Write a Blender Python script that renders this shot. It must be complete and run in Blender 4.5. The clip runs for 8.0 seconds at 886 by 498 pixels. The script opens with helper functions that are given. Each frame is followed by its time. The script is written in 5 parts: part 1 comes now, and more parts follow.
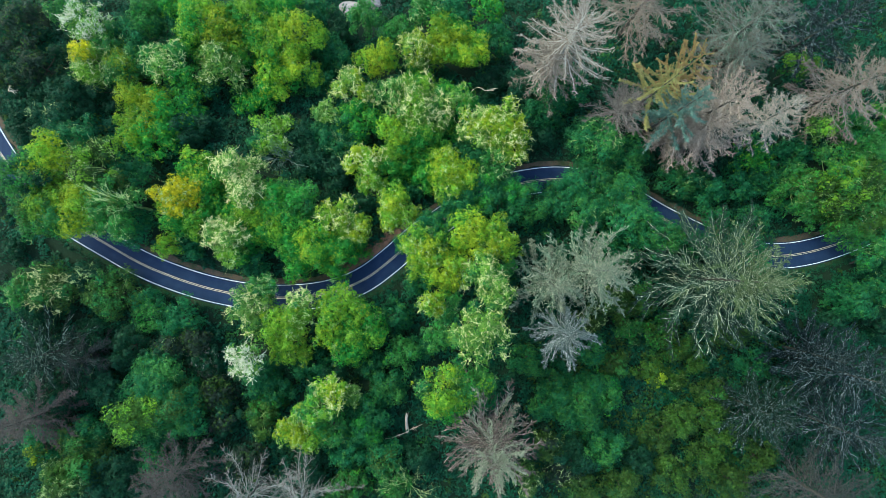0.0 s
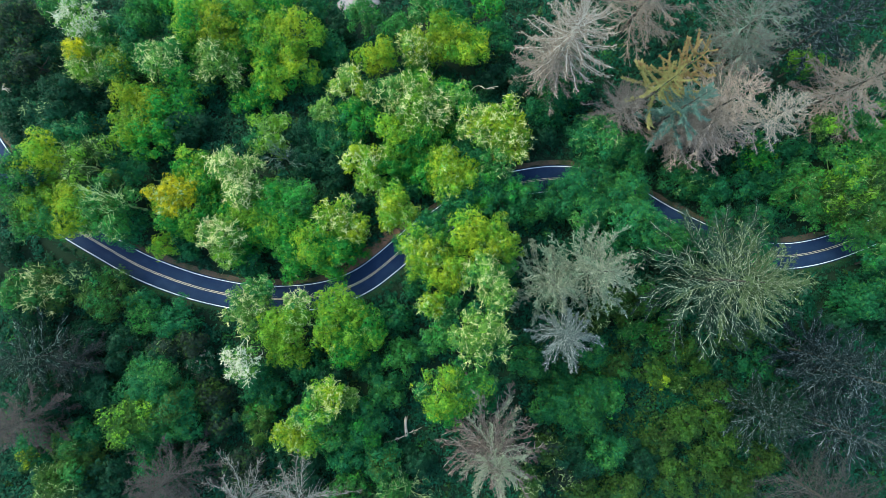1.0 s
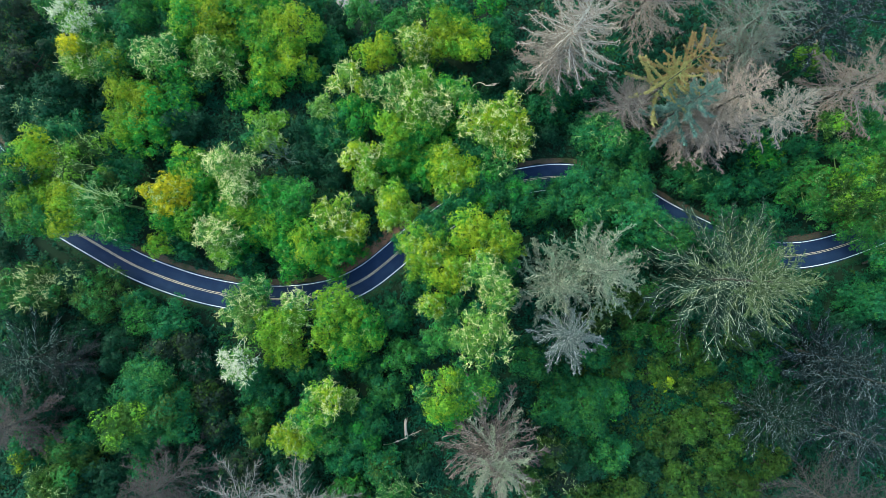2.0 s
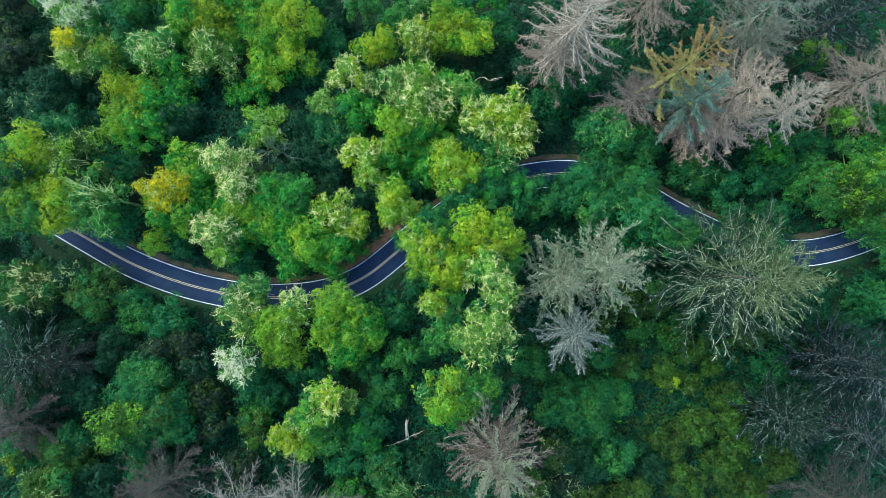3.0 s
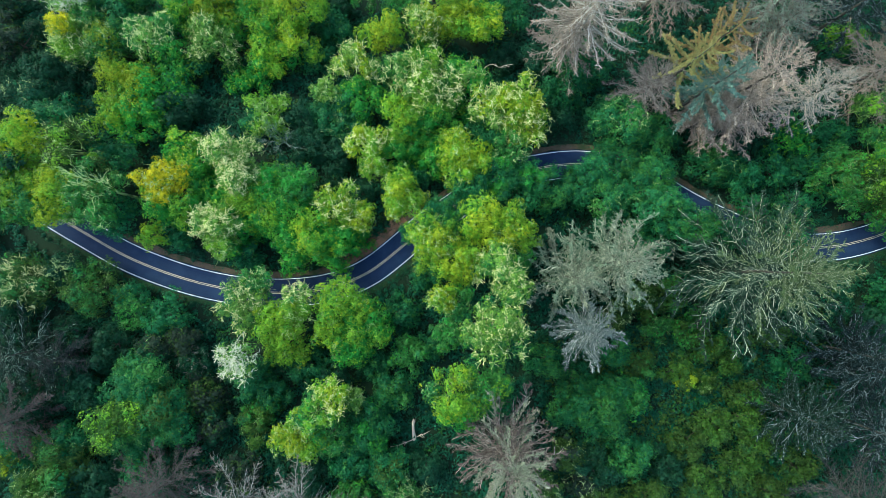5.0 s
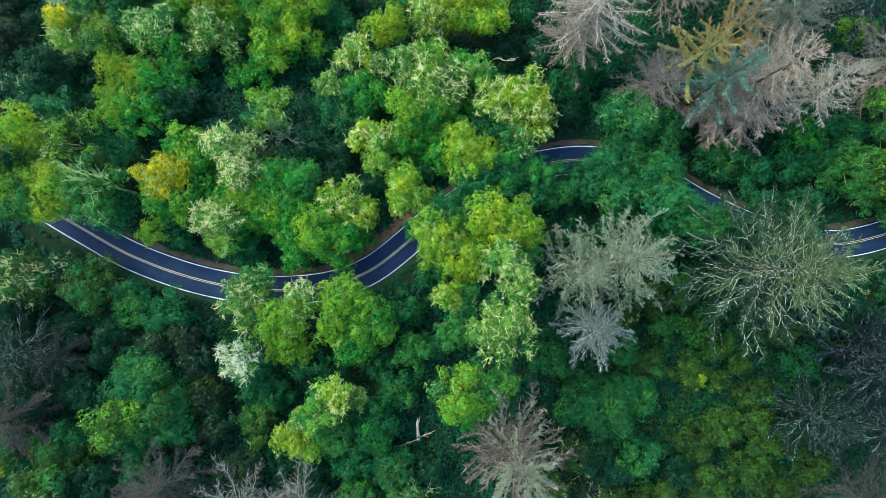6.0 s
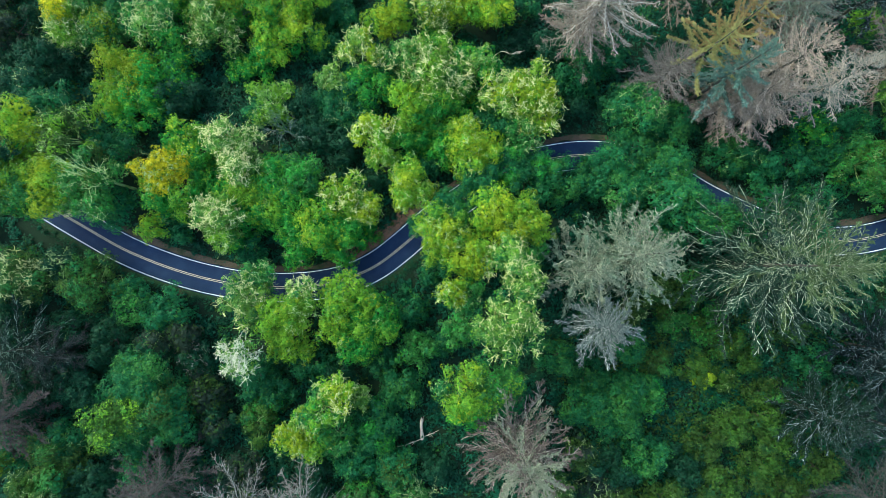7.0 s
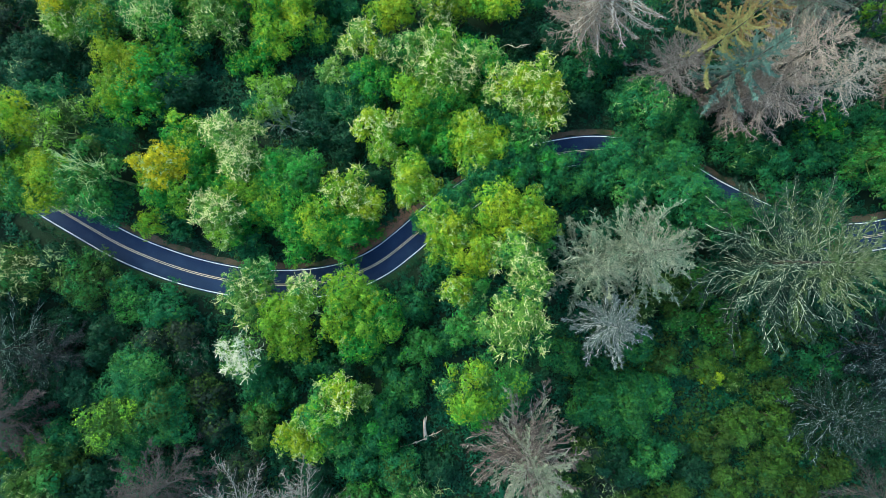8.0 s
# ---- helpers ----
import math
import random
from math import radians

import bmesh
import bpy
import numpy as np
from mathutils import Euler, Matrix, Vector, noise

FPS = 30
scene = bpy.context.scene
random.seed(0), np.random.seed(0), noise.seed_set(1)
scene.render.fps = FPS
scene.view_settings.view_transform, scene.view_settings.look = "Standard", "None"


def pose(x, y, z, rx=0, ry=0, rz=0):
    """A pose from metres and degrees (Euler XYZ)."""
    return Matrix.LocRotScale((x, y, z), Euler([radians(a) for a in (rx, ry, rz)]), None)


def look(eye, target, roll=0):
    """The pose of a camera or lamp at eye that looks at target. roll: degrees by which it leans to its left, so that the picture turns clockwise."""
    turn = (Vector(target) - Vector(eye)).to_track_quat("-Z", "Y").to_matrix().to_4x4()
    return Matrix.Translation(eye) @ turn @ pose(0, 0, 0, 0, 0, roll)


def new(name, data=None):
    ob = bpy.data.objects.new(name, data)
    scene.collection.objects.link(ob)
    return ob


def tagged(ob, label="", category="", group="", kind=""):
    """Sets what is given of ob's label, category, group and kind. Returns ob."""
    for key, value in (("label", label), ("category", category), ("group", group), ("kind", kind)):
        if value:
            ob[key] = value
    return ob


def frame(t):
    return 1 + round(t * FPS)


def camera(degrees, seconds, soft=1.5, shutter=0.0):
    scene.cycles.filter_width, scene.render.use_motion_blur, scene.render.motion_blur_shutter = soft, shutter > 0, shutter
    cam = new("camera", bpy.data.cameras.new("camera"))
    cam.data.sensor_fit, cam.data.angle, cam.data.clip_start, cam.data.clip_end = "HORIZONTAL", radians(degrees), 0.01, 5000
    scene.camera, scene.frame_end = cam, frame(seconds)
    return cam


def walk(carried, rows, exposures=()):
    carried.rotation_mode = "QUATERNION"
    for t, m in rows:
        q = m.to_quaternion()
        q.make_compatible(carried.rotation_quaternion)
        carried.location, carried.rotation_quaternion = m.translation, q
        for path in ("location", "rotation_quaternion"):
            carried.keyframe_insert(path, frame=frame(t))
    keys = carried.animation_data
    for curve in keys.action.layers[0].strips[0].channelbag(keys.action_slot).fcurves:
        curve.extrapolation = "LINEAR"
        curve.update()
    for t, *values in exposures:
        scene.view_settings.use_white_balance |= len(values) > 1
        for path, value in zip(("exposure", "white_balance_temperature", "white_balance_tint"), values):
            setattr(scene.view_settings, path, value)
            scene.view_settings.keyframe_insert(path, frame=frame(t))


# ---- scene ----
cam = camera(82.0, 8.0, soft=0.5)
# seconds, east, north, height, then the small turns (degrees) of a camera that looks straight down
PATH = [
    (0, 0.000, 0.000, 122.996, 1.758, -0.868, 0.005),
    (0.5, 0.021, -0.147, 122.123, 1.876, -0.878, -0.013),
    (1, 0.076, -0.317, 121.241, 1.982, -0.885, -0.030),
    (1.5, 0.072, -0.470, 120.288, 2.061, -0.877, -0.037),
    (3, -0.254, -1.207, 117.202, 2.139, -0.829, -0.016),
    (3.5, -0.526, -1.490, 116.092, 2.122, -0.808, -0.007),
    (4, -0.916, -1.723, 115.003, 2.086, -0.784, -0.000),
    (4.5, -1.341, -1.959, 113.990, 2.042, -0.765, 0.003),
    (6, -2.721, -2.675, 111.202, 1.922, -0.710, 0.034),
    (6.5, -3.132, -2.944, 110.273, 1.887, -0.690, 0.043),
    (7, -3.505, -3.214, 109.355, 1.859, -0.674, 0.049),
    (7.5, -3.857, -3.502, 108.428, 1.834, -0.660, 0.064),
    (8, -4.192, -3.754, 107.507, 1.814, -0.644, 0.083),
]
walk(cam, [(t, pose(x, y, z, rx, ry, rz)) for t, x, y, z, rx, ry, rz in PATH], [(0, 0.27, 6300, 0), (8, 0.27, 6300, 0)])

# ---------------------------------------------------------------- light
SUN_EL, SUN_AZ = 40.0, 146.0          # height of the sun, and where it stands counted from east to north
sky = bpy.data.worlds.new("sky")
scene.world = sky
sky.use_nodes = True
wn, wl = sky.node_tree.nodes, sky.node_tree.links
air = wn.new("ShaderNodeTexSky")
air.sky_type, air.sun_disc = "NISHITA", False
air.sun_elevation, air.sun_rotation = radians(SUN_EL), radians(90.0 - SUN_AZ)
air.air_density, air.dust_density, air.ozone_density = 1.0, 2.0, 1.0
wl.new(air.outputs["Color"], wn["Background"].inputs["Color"])
wn["Background"].inputs["Strength"].default_value = 0.58
lamp = bpy.data.lights.new("sun", "SUN")
lamp.energy, lamp.angle, lamp.color = 1.85, radians(9), (0.90, 0.96, 0.64)
sun = new("sun", lamp)
ea, aa = radians(SUN_EL), radians(SUN_AZ)
sun.matrix_world = look((80 * math.cos(ea) * math.cos(aa), 80 * math.cos(ea) * math.sin(aa), 80 * math.sin(ea)), (0, 0, 0))


# ---------------------------------------------------------------- materials
def shader(name):
    m = bpy.data.materials.new(name)
    m.use_nodes = True
    return m, m.node_tree.nodes, m.node_tree.links, m.node_tree.nodes["Principled BSDF"]


def node(nodes, kind, **values):
    n = nodes.new(kind)
    for key, value in values.items():
        n.inputs[key.replace("_", " ")].default_value = value
    return n


def blend(nodes, links, factor, a, b):
    n = nodes.new("ShaderNodeMix")
    n.data_type = "RGBA"
    for socket, value in ((0, factor), (6, a), (7, b)):
        if isinstance(value, bpy.types.NodeSocket):
            links.new(value, n.inputs[socket])
        else:
            n.inputs[socket].default_value = (*value, 1) if isinstance(value, tuple) else value
    return n.outputs[2]


def steps(nodes, links, source, low, high):
    n = nodes.new("ShaderNodeMapRange")
    links.new(source, n.inputs[0])
    n.inputs[1].default_value, n.inputs[2].default_value = low, high
    return n.outputs[0]


def leaf_material(name, dark, light, tint, share=0.5, scale=0.28, through_leaf=0.46, rough=0.55):
    """Leaves: each one its own shade between dark and light, with patches of a third colour over the crown."""
    m, n, l, bsdf = shader(name)
    geo, spot, info = n.new("ShaderNodeNewGeometry"), n.new("ShaderNodeTexCoord"), n.new("ShaderNodeObjectInfo")
    leaf = blend(n, l, steps(n, l, geo.outputs["Random Per Island"], -0.6, 1.5), dark, light)
    fleck = tuple(1.15 * c + 0.002 for c in light)
    spare = blend(n, l, steps(n, l, geo.outputs["Random Per Island"], 0.90, 0.93), (0.0, 0.0, 0.0), (1.0, 1.0, 1.0))
    patch = node(n, "ShaderNodeTexNoise", Scale=scale, Detail=3.0, Roughness=0.6)
    l.new(spot.outputs["Object"], patch.inputs["Vector"])
    mixed = blend(n, l, steps(n, l, patch.outputs["Fac"], 0.62 - 0.3 * share, 0.86 - 0.3 * share), leaf, tint)
    mixed = blend(n, l, spare, mixed, fleck)
    hsv = n.new("ShaderNodeHueSaturation")
    wide = n.new("ShaderNodeMapRange")
    l.new(info.outputs["Random"], wide.inputs[0])
    wide.inputs[3].default_value, wide.inputs[4].default_value = 0.8, 1.2
    clump = node(n, "ShaderNodeTexNoise", Scale=1.25, Detail=2.0, Roughness=0.55)
    l.new(spot.outputs["Object"], clump.inputs["Vector"])
    uneven = n.new("ShaderNodeMapRange")
    l.new(clump.outputs["Fac"], uneven.inputs[0])
    uneven.inputs[1].default_value, uneven.inputs[2].default_value = 0.3, 0.7
    uneven.inputs[3].default_value, uneven.inputs[4].default_value = 0.58, 1.42
    value = n.new("ShaderNodeMath")
    value.operation = "MULTIPLY"
    l.new(wide.outputs[0], value.inputs[0])
    l.new(uneven.outputs[0], value.inputs[1])
    l.new(value.outputs[0], hsv.inputs["Value"])
    l.new(mixed, hsv.inputs["Color"])
    l.new(hsv.outputs[0], bsdf.inputs["Base Color"])
    bsdf.inputs["Roughness"].default_value = rough
    bsdf.inputs["Specular IOR Level"].default_value = 0.12
    glow = n.new("ShaderNodeBsdfTranslucent")
    l.new(hsv.outputs[0], glow.inputs["Color"])
    both = n.new("ShaderNodeMixShader")
    both.inputs[0].default_value = through_leaf
    l.new(bsdf.outputs[0], both.inputs[1])
    l.new(glow.outputs[0], both.inputs[2])
    l.new(both.outputs[0], n["Material Output"].inputs["Surface"])
    return m


def bark_material(name, dark, light, scale=3.0, rough=0.9):
    m, n, l, bsdf = shader(name)
    spot = n.new("ShaderNodeTexCoord")
    geo = n.new("ShaderNodeNewGeometry")
    fine = node(n, "ShaderNodeTexNoise", Scale=scale, Detail=5.0, Roughness=0.7)
    l.new(spot.outputs["Object"], fine.inputs["Vector"])
    one = blend(n, l, steps(n, l, fine.outputs["Fac"], 0.3, 0.7), dark, light)
    dim = tuple(0.6 * a + 0.4 * b for a, b in zip(dark, light))
    l.new(blend(n, l, steps(n, l, geo.outputs["Random Per Island"], 0.15, 1.3), one, dim), bsdf.inputs["Base Color"])
    bump = node(n, "ShaderNodeBump", Strength=0.4, Distance=0.03)
    l.new(fine.outputs["Fac"], bump.inputs["Height"])
    l.new(bump.outputs[0], bsdf.inputs["Normal"])
    bsdf.inputs["Roughness"].default_value = rough
    bsdf.inputs["Specular IOR Level"].default_value = 0.15
    return m


def earth_material(name, dark, light, third, scale=0.15, fine_scale=4.0):
    m, n, l, bsdf = shader(name)
    spot = n.new("ShaderNodeTexCoord")
    big = node(n, "ShaderNodeTexNoise", Scale=scale, Detail=6.0, Roughness=0.65)
    small = node(n, "ShaderNodeTexNoise", Scale=fine_scale, Detail=5.0, Roughness=0.75)
    for k in (big, small):
        l.new(spot.outputs["Object"], k.inputs["Vector"])
    one = blend(n, l, steps(n, l, small.outputs["Fac"], 0.3, 0.7), dark, light)
    l.new(blend(n, l, steps(n, l, big.outputs["Fac"], 0.45, 0.65), one, third), bsdf.inputs["Base Color"])
    bump = node(n, "ShaderNodeBump", Strength=0.7, Distance=0.12)
    l.new(small.outputs["Fac"], bump.inputs["Height"])
    l.new(bump.outputs[0], bsdf.inputs["Normal"])
    bsdf.inputs["Roughness"].default_value = 0.95
    bsdf.inputs["Specular IOR Level"].default_value = 0.08
    return m


def asphalt_material():
    m, n, l, bsdf = shader("asphalt")
    spot = n.new("ShaderNodeTexCoord")
    grain = node(n, "ShaderNodeTexNoise", Scale=9.0, Detail=4.0, Roughness=0.8)
    wear = node(n, "ShaderNodeTexNoise", Scale=0.35, Detail=4.0, Roughness=0.6)
    for k in (grain, wear):
        l.new(spot.outputs["Object"], k.inputs["Vector"])
    one = blend(n, l, steps(n, l, grain.outputs["Fac"], 0.3, 0.7), (0.0040, 0.0135, 0.038), (0.0075, 0.0235, 0.058))
    l.new(blend(n, l, steps(n, l, wear.outputs["Fac"], 0.45, 0.8), one, (0.011, 0.029, 0.066)), bsdf.inputs["Base Color"])
    bump = node(n, "ShaderNodeBump", Strength=0.3, Distance=0.02)
    l.new(grain.outputs["Fac"], bump.inputs["Height"])
    l.new(bump.outputs[0], bsdf.inputs["Normal"])
    bsdf.inputs["Roughness"].default_value = 0.85
    bsdf.inputs["Specular IOR Level"].default_value = 0.2
    return m


def paint_material(name, colour, worn):
    m, n, l, bsdf = shader(name)
    spot = n.new("ShaderNodeTexCoord")
    chips = node(n, "ShaderNodeTexNoise", Scale=2.2, Detail=6.0, Roughness=0.75)
    l.new(spot.outputs["Object"], chips.inputs["Vector"])
    l.new(blend(n, l, steps(n, l, chips.outputs["Fac"], 0.5, 0.78), colour, worn), bsdf.inputs["Base Color"])
    bsdf.inputs["Roughness"].default_value = 0.6
    return m


LEAF = {
    "lime": leaf_material("leaf_lime", (0.080, 0.230, 0.018), (0.180, 0.345, 0.024), (0.016, 0.17, 0.028), 0.40),
    "green": leaf_material("leaf_green", (0.014, 0.165, 0.030), (0.042, 0.24, 0.030), (0.105, 0.30, 0.018), 0.38),
    "mid": leaf_material("leaf_mid", (0.020, 0.125, 0.034), (0.060, 0.190, 0.034), (0.004, 0.12, 0.050), 0.4),
    "teal": leaf_material("leaf_teal", (0.010, 0.095, 0.037), (0.025, 0.150, 0.051), (0.016, 0.130, 0.032), 0.4),
    "gold": leaf_material("leaf_gold", (0.140, 0.242, 0.012), (0.265, 0.345, 0.018), (0.080, 0.23, 0.016), 0.30),
    "amber": leaf_material("leaf_amber", (0.34, 0.35, 0.012), (0.58, 0.53, 0.018), (0.10, 0.24, 0.014), 0.24),
    "pale": leaf_material("leaf_pale", (0.070, 0.190, 0.034), (0.165, 0.310, 0.052), (0.022, 0.16, 0.048), 0.40),
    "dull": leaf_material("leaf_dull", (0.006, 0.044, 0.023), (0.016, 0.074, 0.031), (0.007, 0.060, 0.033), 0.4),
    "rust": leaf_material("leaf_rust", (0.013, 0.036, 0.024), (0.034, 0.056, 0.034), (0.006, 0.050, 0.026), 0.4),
    "olive": leaf_material("leaf_olive", (0.020, 0.066, 0.018), (0.058, 0.112, 0.019), (0.007, 0.070, 0.030), 0.45),
    "mustard": leaf_material("leaf_mustard", (0.024, 0.088, 0.016), (0.060, 0.132, 0.017), (0.012, 0.080, 0.024), 0.4),
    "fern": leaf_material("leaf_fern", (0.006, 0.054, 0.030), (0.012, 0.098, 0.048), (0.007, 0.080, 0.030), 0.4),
}
TWIG = {
    "lichen": bark_material("twig_lichen", (0.22, 0.33, 0.10), (0.50, 0.60, 0.26)),
    "white": bark_material("twig_white", (0.36, 0.38, 0.26), (0.66, 0.67, 0.48)),
    "grey": bark_material("twig_grey", (0.11, 0.10, 0.085), (0.34, 0.31, 0.26)),
    "sage": bark_material("twig_sage", (0.16, 0.20, 0.135), (0.50, 0.56, 0.39)),
    "moss": bark_material("twig_moss", (0.12, 0.22, 0.06), (0.33, 0.45, 0.17)),
    "bone": bark_material("twig_bone", (0.25, 0.21, 0.160), (0.60, 0.51, 0.395)),
    "frost": bark_material("twig_frost", (0.36, 0.40, 0.15), (0.72, 0.73, 0.33)),
    "cream": bark_material("twig_cream", (0.40, 0.42, 0.16), (0.76, 0.74, 0.36)),
    "ash": bark_material("twig_ash", (0.065, 0.115, 0.085), (0.25, 0.33, 0.26)),
    "silver": bark_material("twig_silver", (0.22, 0.25, 0.23), (0.62, 0.66, 0.60)),
    "bleached": bark_material("twig_bleached", (0.25, 0.24, 0.20), (0.56, 0.53, 0.44)),
    "slate": bark_material("twig_slate", (0.050, 0.078, 0.080), (0.250, 0.300, 0.295)),
    "drift": bark_material("twig_drift", (0.105, 0.120, 0.100), (0.36, 0.37, 0.315)),
    # dark also to carry the dimmer lower corners of the view
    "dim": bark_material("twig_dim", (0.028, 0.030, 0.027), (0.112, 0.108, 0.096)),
}
NEEDLE = {
    "sage": leaf_material("needle_sage", (0.009, 0.032, 0.022), (0.036, 0.072, 0.042), (0.014, 0.050, 0.034), 0.4, 0.5, 0.1),
    "yellow": leaf_material("needle_yellow", (0.12, 0.125, 0.040), (0.38, 0.345, 0.125), (0.055, 0.085, 0.026), 0.3, 0.5, 0.1),
    "ochre": leaf_material("needle_ochre", (0.12, 0.090, 0.034), (0.30, 0.210, 0.085), (0.10, 0.09, 0.035), 0.35, 0.5, 0.1),
    "blue": leaf_material("needle_blue", (0.040, 0.100, 0.080), (0.125, 0.215, 0.165), (0.05, 0.12, 0.09), 0.4, 0.5, 0.1),
    "silver": leaf_material("needle_silver", (0.040, 0.066, 0.056), (0.135, 0.170, 0.150), (0.028, 0.080, 0.064), 0.3, 0.5, 0.1),
    "dead": leaf_material("needle_dead", (0.088, 0.067, 0.049), (0.218, 0.163, 0.118), (0.138, 0.092, 0.064), 0.4, 0.5, 0.05),
    "umber": leaf_material("needle_umber", (0.039, 0.035, 0.031), (0.130, 0.098, 0.080), (0.042, 0.072, 0.042), 0.35, 0.5, 0.05),
    "drab": leaf_material("needle_drab", (0.060, 0.084, 0.055), (0.225, 0.250, 0.165), (0.080, 0.088, 0.060), 0.35, 0.5, 0.08),
    # dusk, dark and slate: corner dimming of the view is put into these colours
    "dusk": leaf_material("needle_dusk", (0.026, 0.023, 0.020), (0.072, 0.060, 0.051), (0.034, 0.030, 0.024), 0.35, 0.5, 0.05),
    "frost": leaf_material("needle_frost", (0.040, 0.085, 0.056), (0.185, 0.245, 0.155), (0.035, 0.095, 0.062), 0.35, 0.5, 0.1),
    "straw": leaf_material("needle_straw", (0.022, 0.056, 0.026), (0.088, 0.128, 0.044), (0.018, 0.060, 0.036), 0.35, 0.5, 0.1),
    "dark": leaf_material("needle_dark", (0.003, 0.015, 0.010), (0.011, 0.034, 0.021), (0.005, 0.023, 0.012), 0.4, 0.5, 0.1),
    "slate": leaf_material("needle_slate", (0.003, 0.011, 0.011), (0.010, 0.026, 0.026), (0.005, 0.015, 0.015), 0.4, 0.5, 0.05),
}
BARK = bark_material("bark", (0.028, 0.028, 0.023), (0.085, 0.085, 0.068), 2.0)
BARK_PALE = bark_material("bark_pale", (0.20, 0.19, 0.16), (0.46, 0.44, 0.38), 2.0)
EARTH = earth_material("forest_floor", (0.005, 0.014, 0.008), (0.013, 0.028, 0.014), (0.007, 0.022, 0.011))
DIRT = earth_material("roadside_dirt", (0.044, 0.036, 0.024), (0.100, 0.076, 0.052), (0.024, 0.040, 0.018), 0.30, 3.0)
CLAY = earth_material("red_clay", (0.12, 0.062, 0.036), (0.24, 0.135, 0.085), (0.10, 0.070, 0.040), 0.4, 3.0)
VERGE = earth_material("mown_verge", (0.007, 0.030, 0.012), (0.022, 0.056, 0.020), (0.026, 0.034, 0.018), 0.3, 3.0)
STONE = earth_material("pale_stone", (0.13, 0.12, 0.12), (0.30, 0.28, 0.275), (0.20, 0.17, 0.16), 0.5, 2.0)
ASPHALT = asphalt_material()
WHITE = paint_material("white_paint", (0.74, 0.75, 0.74), (0.34, 0.34, 0.35))
AMBER = paint_material("yellow_paint", (0.48, 0.41, 0.26), (0.22, 0.19, 0.14))


# ---------------------------------------------------------------- mesh helpers
def mesh_of(name, verts, faces, materials, slots=None, smooth=False):
    """A mesh from an array of corners and an array of triangles or quads."""
    me = bpy.data.meshes.new(name)
    verts, faces = np.asarray(verts, np.float32), np.asarray(faces, np.int32)
    k = faces.shape[1]
    me.vertices.add(len(verts))
    me.vertices.foreach_set("co", verts.ravel())
    me.loops.add(faces.size)
    me.loops.foreach_set("vertex_index", faces.ravel())
    me.polygons.add(len(faces))
    me.polygons.foreach_set("loop_start", np.arange(0, faces.size, k, dtype=np.int32))
    for m in materials:
        me.materials.append(m)
    if slots is not None:
        me.polygons.foreach_set("material_index", np.asarray(slots, np.int32))
    me.polygons.foreach_set("use_smooth", np.full(len(faces), smooth))
    me.update(calc_edges=True)
    return me


def part(name, me, parent, label=""):
    ob = new(name, me)
    ob.parent = parent
    if label:
        ob["label"] = label
    return ob


def unit(v):
    return v / np.maximum(np.linalg.norm(v, axis=-1, keepdims=True), 1e-9)


def sprigs(rng, at, facing, size, slim=0.62, growth=None):
    """Leaf blades: small pointed leaves at the places given, turned roughly to the way given; growth: the way in which they point."""
    n = len(at)
    normal = unit(facing + rng.normal(0, 0.34, (n, 3)))
    if growth is None:
        side = unit(np.cross(normal, rng.normal(0, 1, (n, 3))))
    else:
        side = unit(np.cross(growth + rng.normal(0, 0.8, (n, 3)), normal))
    along = np.cross(normal, side)
    s = (size * rng.uniform(0.7, 1.3, n))[:, None]
    verts = np.stack([at - along * s * 0.7 - side * s * slim, at - along * s * 0.5 + side * s * slim, at + along * s * 1.1], 1).reshape(-1, 3)
    return verts, np.arange(3 * n).reshape(-1, 3)


def halved(faces):
    """Quads as triangles."""
    return np.concatenate([faces[:, [0, 1, 2]], faces[:, [0, 2, 3]]])


def tubes(lines, radii, sides=3):
    """Tapered stems along many lines of one length: lines (n, m, 3), radii (n, m)."""
    n, m, _ = lines.shape
    way = unit(np.gradient(lines, axis=1))
    up = np.where(np.abs(way[..., 2:3]) > 0.9, np.array([1.0, 0, 0]), np.array([0, 0, 1.0]))
    a = unit(np.cross(way, up))
    b = np.cross(way, a)
    turn = np.arange(sides) * 2 * np.pi / sides
    ring = lines[:, :, None] + radii[:, :, None, None] * (a[:, :, None] * np.cos(turn)[None, None, :, None] + b[:, :, None] * np.sin(turn)[None, None, :, None])
    at = np.arange(n * m * sides).reshape(n, m, sides)
    nxt = np.roll(at, -1, axis=2)
    faces = np.stack([at[:, :-1], nxt[:, :-1], nxt[:, 1:], at[:, 1:]], -1).reshape(-1, 4)
    return ring.reshape(-1, 3), faces


def joined(pieces):
    """Several (verts, faces, slot) as one."""
    verts, faces, slots, base = [], [], [], 0
    for v, f, s in pieces:
        verts.append(v)
        faces.append(f + base)
        slots.append(np.full(len(f), s))
        base += len(v)
    return np.concatenate(verts), np.concatenate(faces), np.concatenate(slots)


# ---------------------------------------------------------------- ground and road
def smooth(a, b, v):
    k = np.clip((v - a) / (b - a), 0, 1)
    return k * k * (3 - 2 * k)


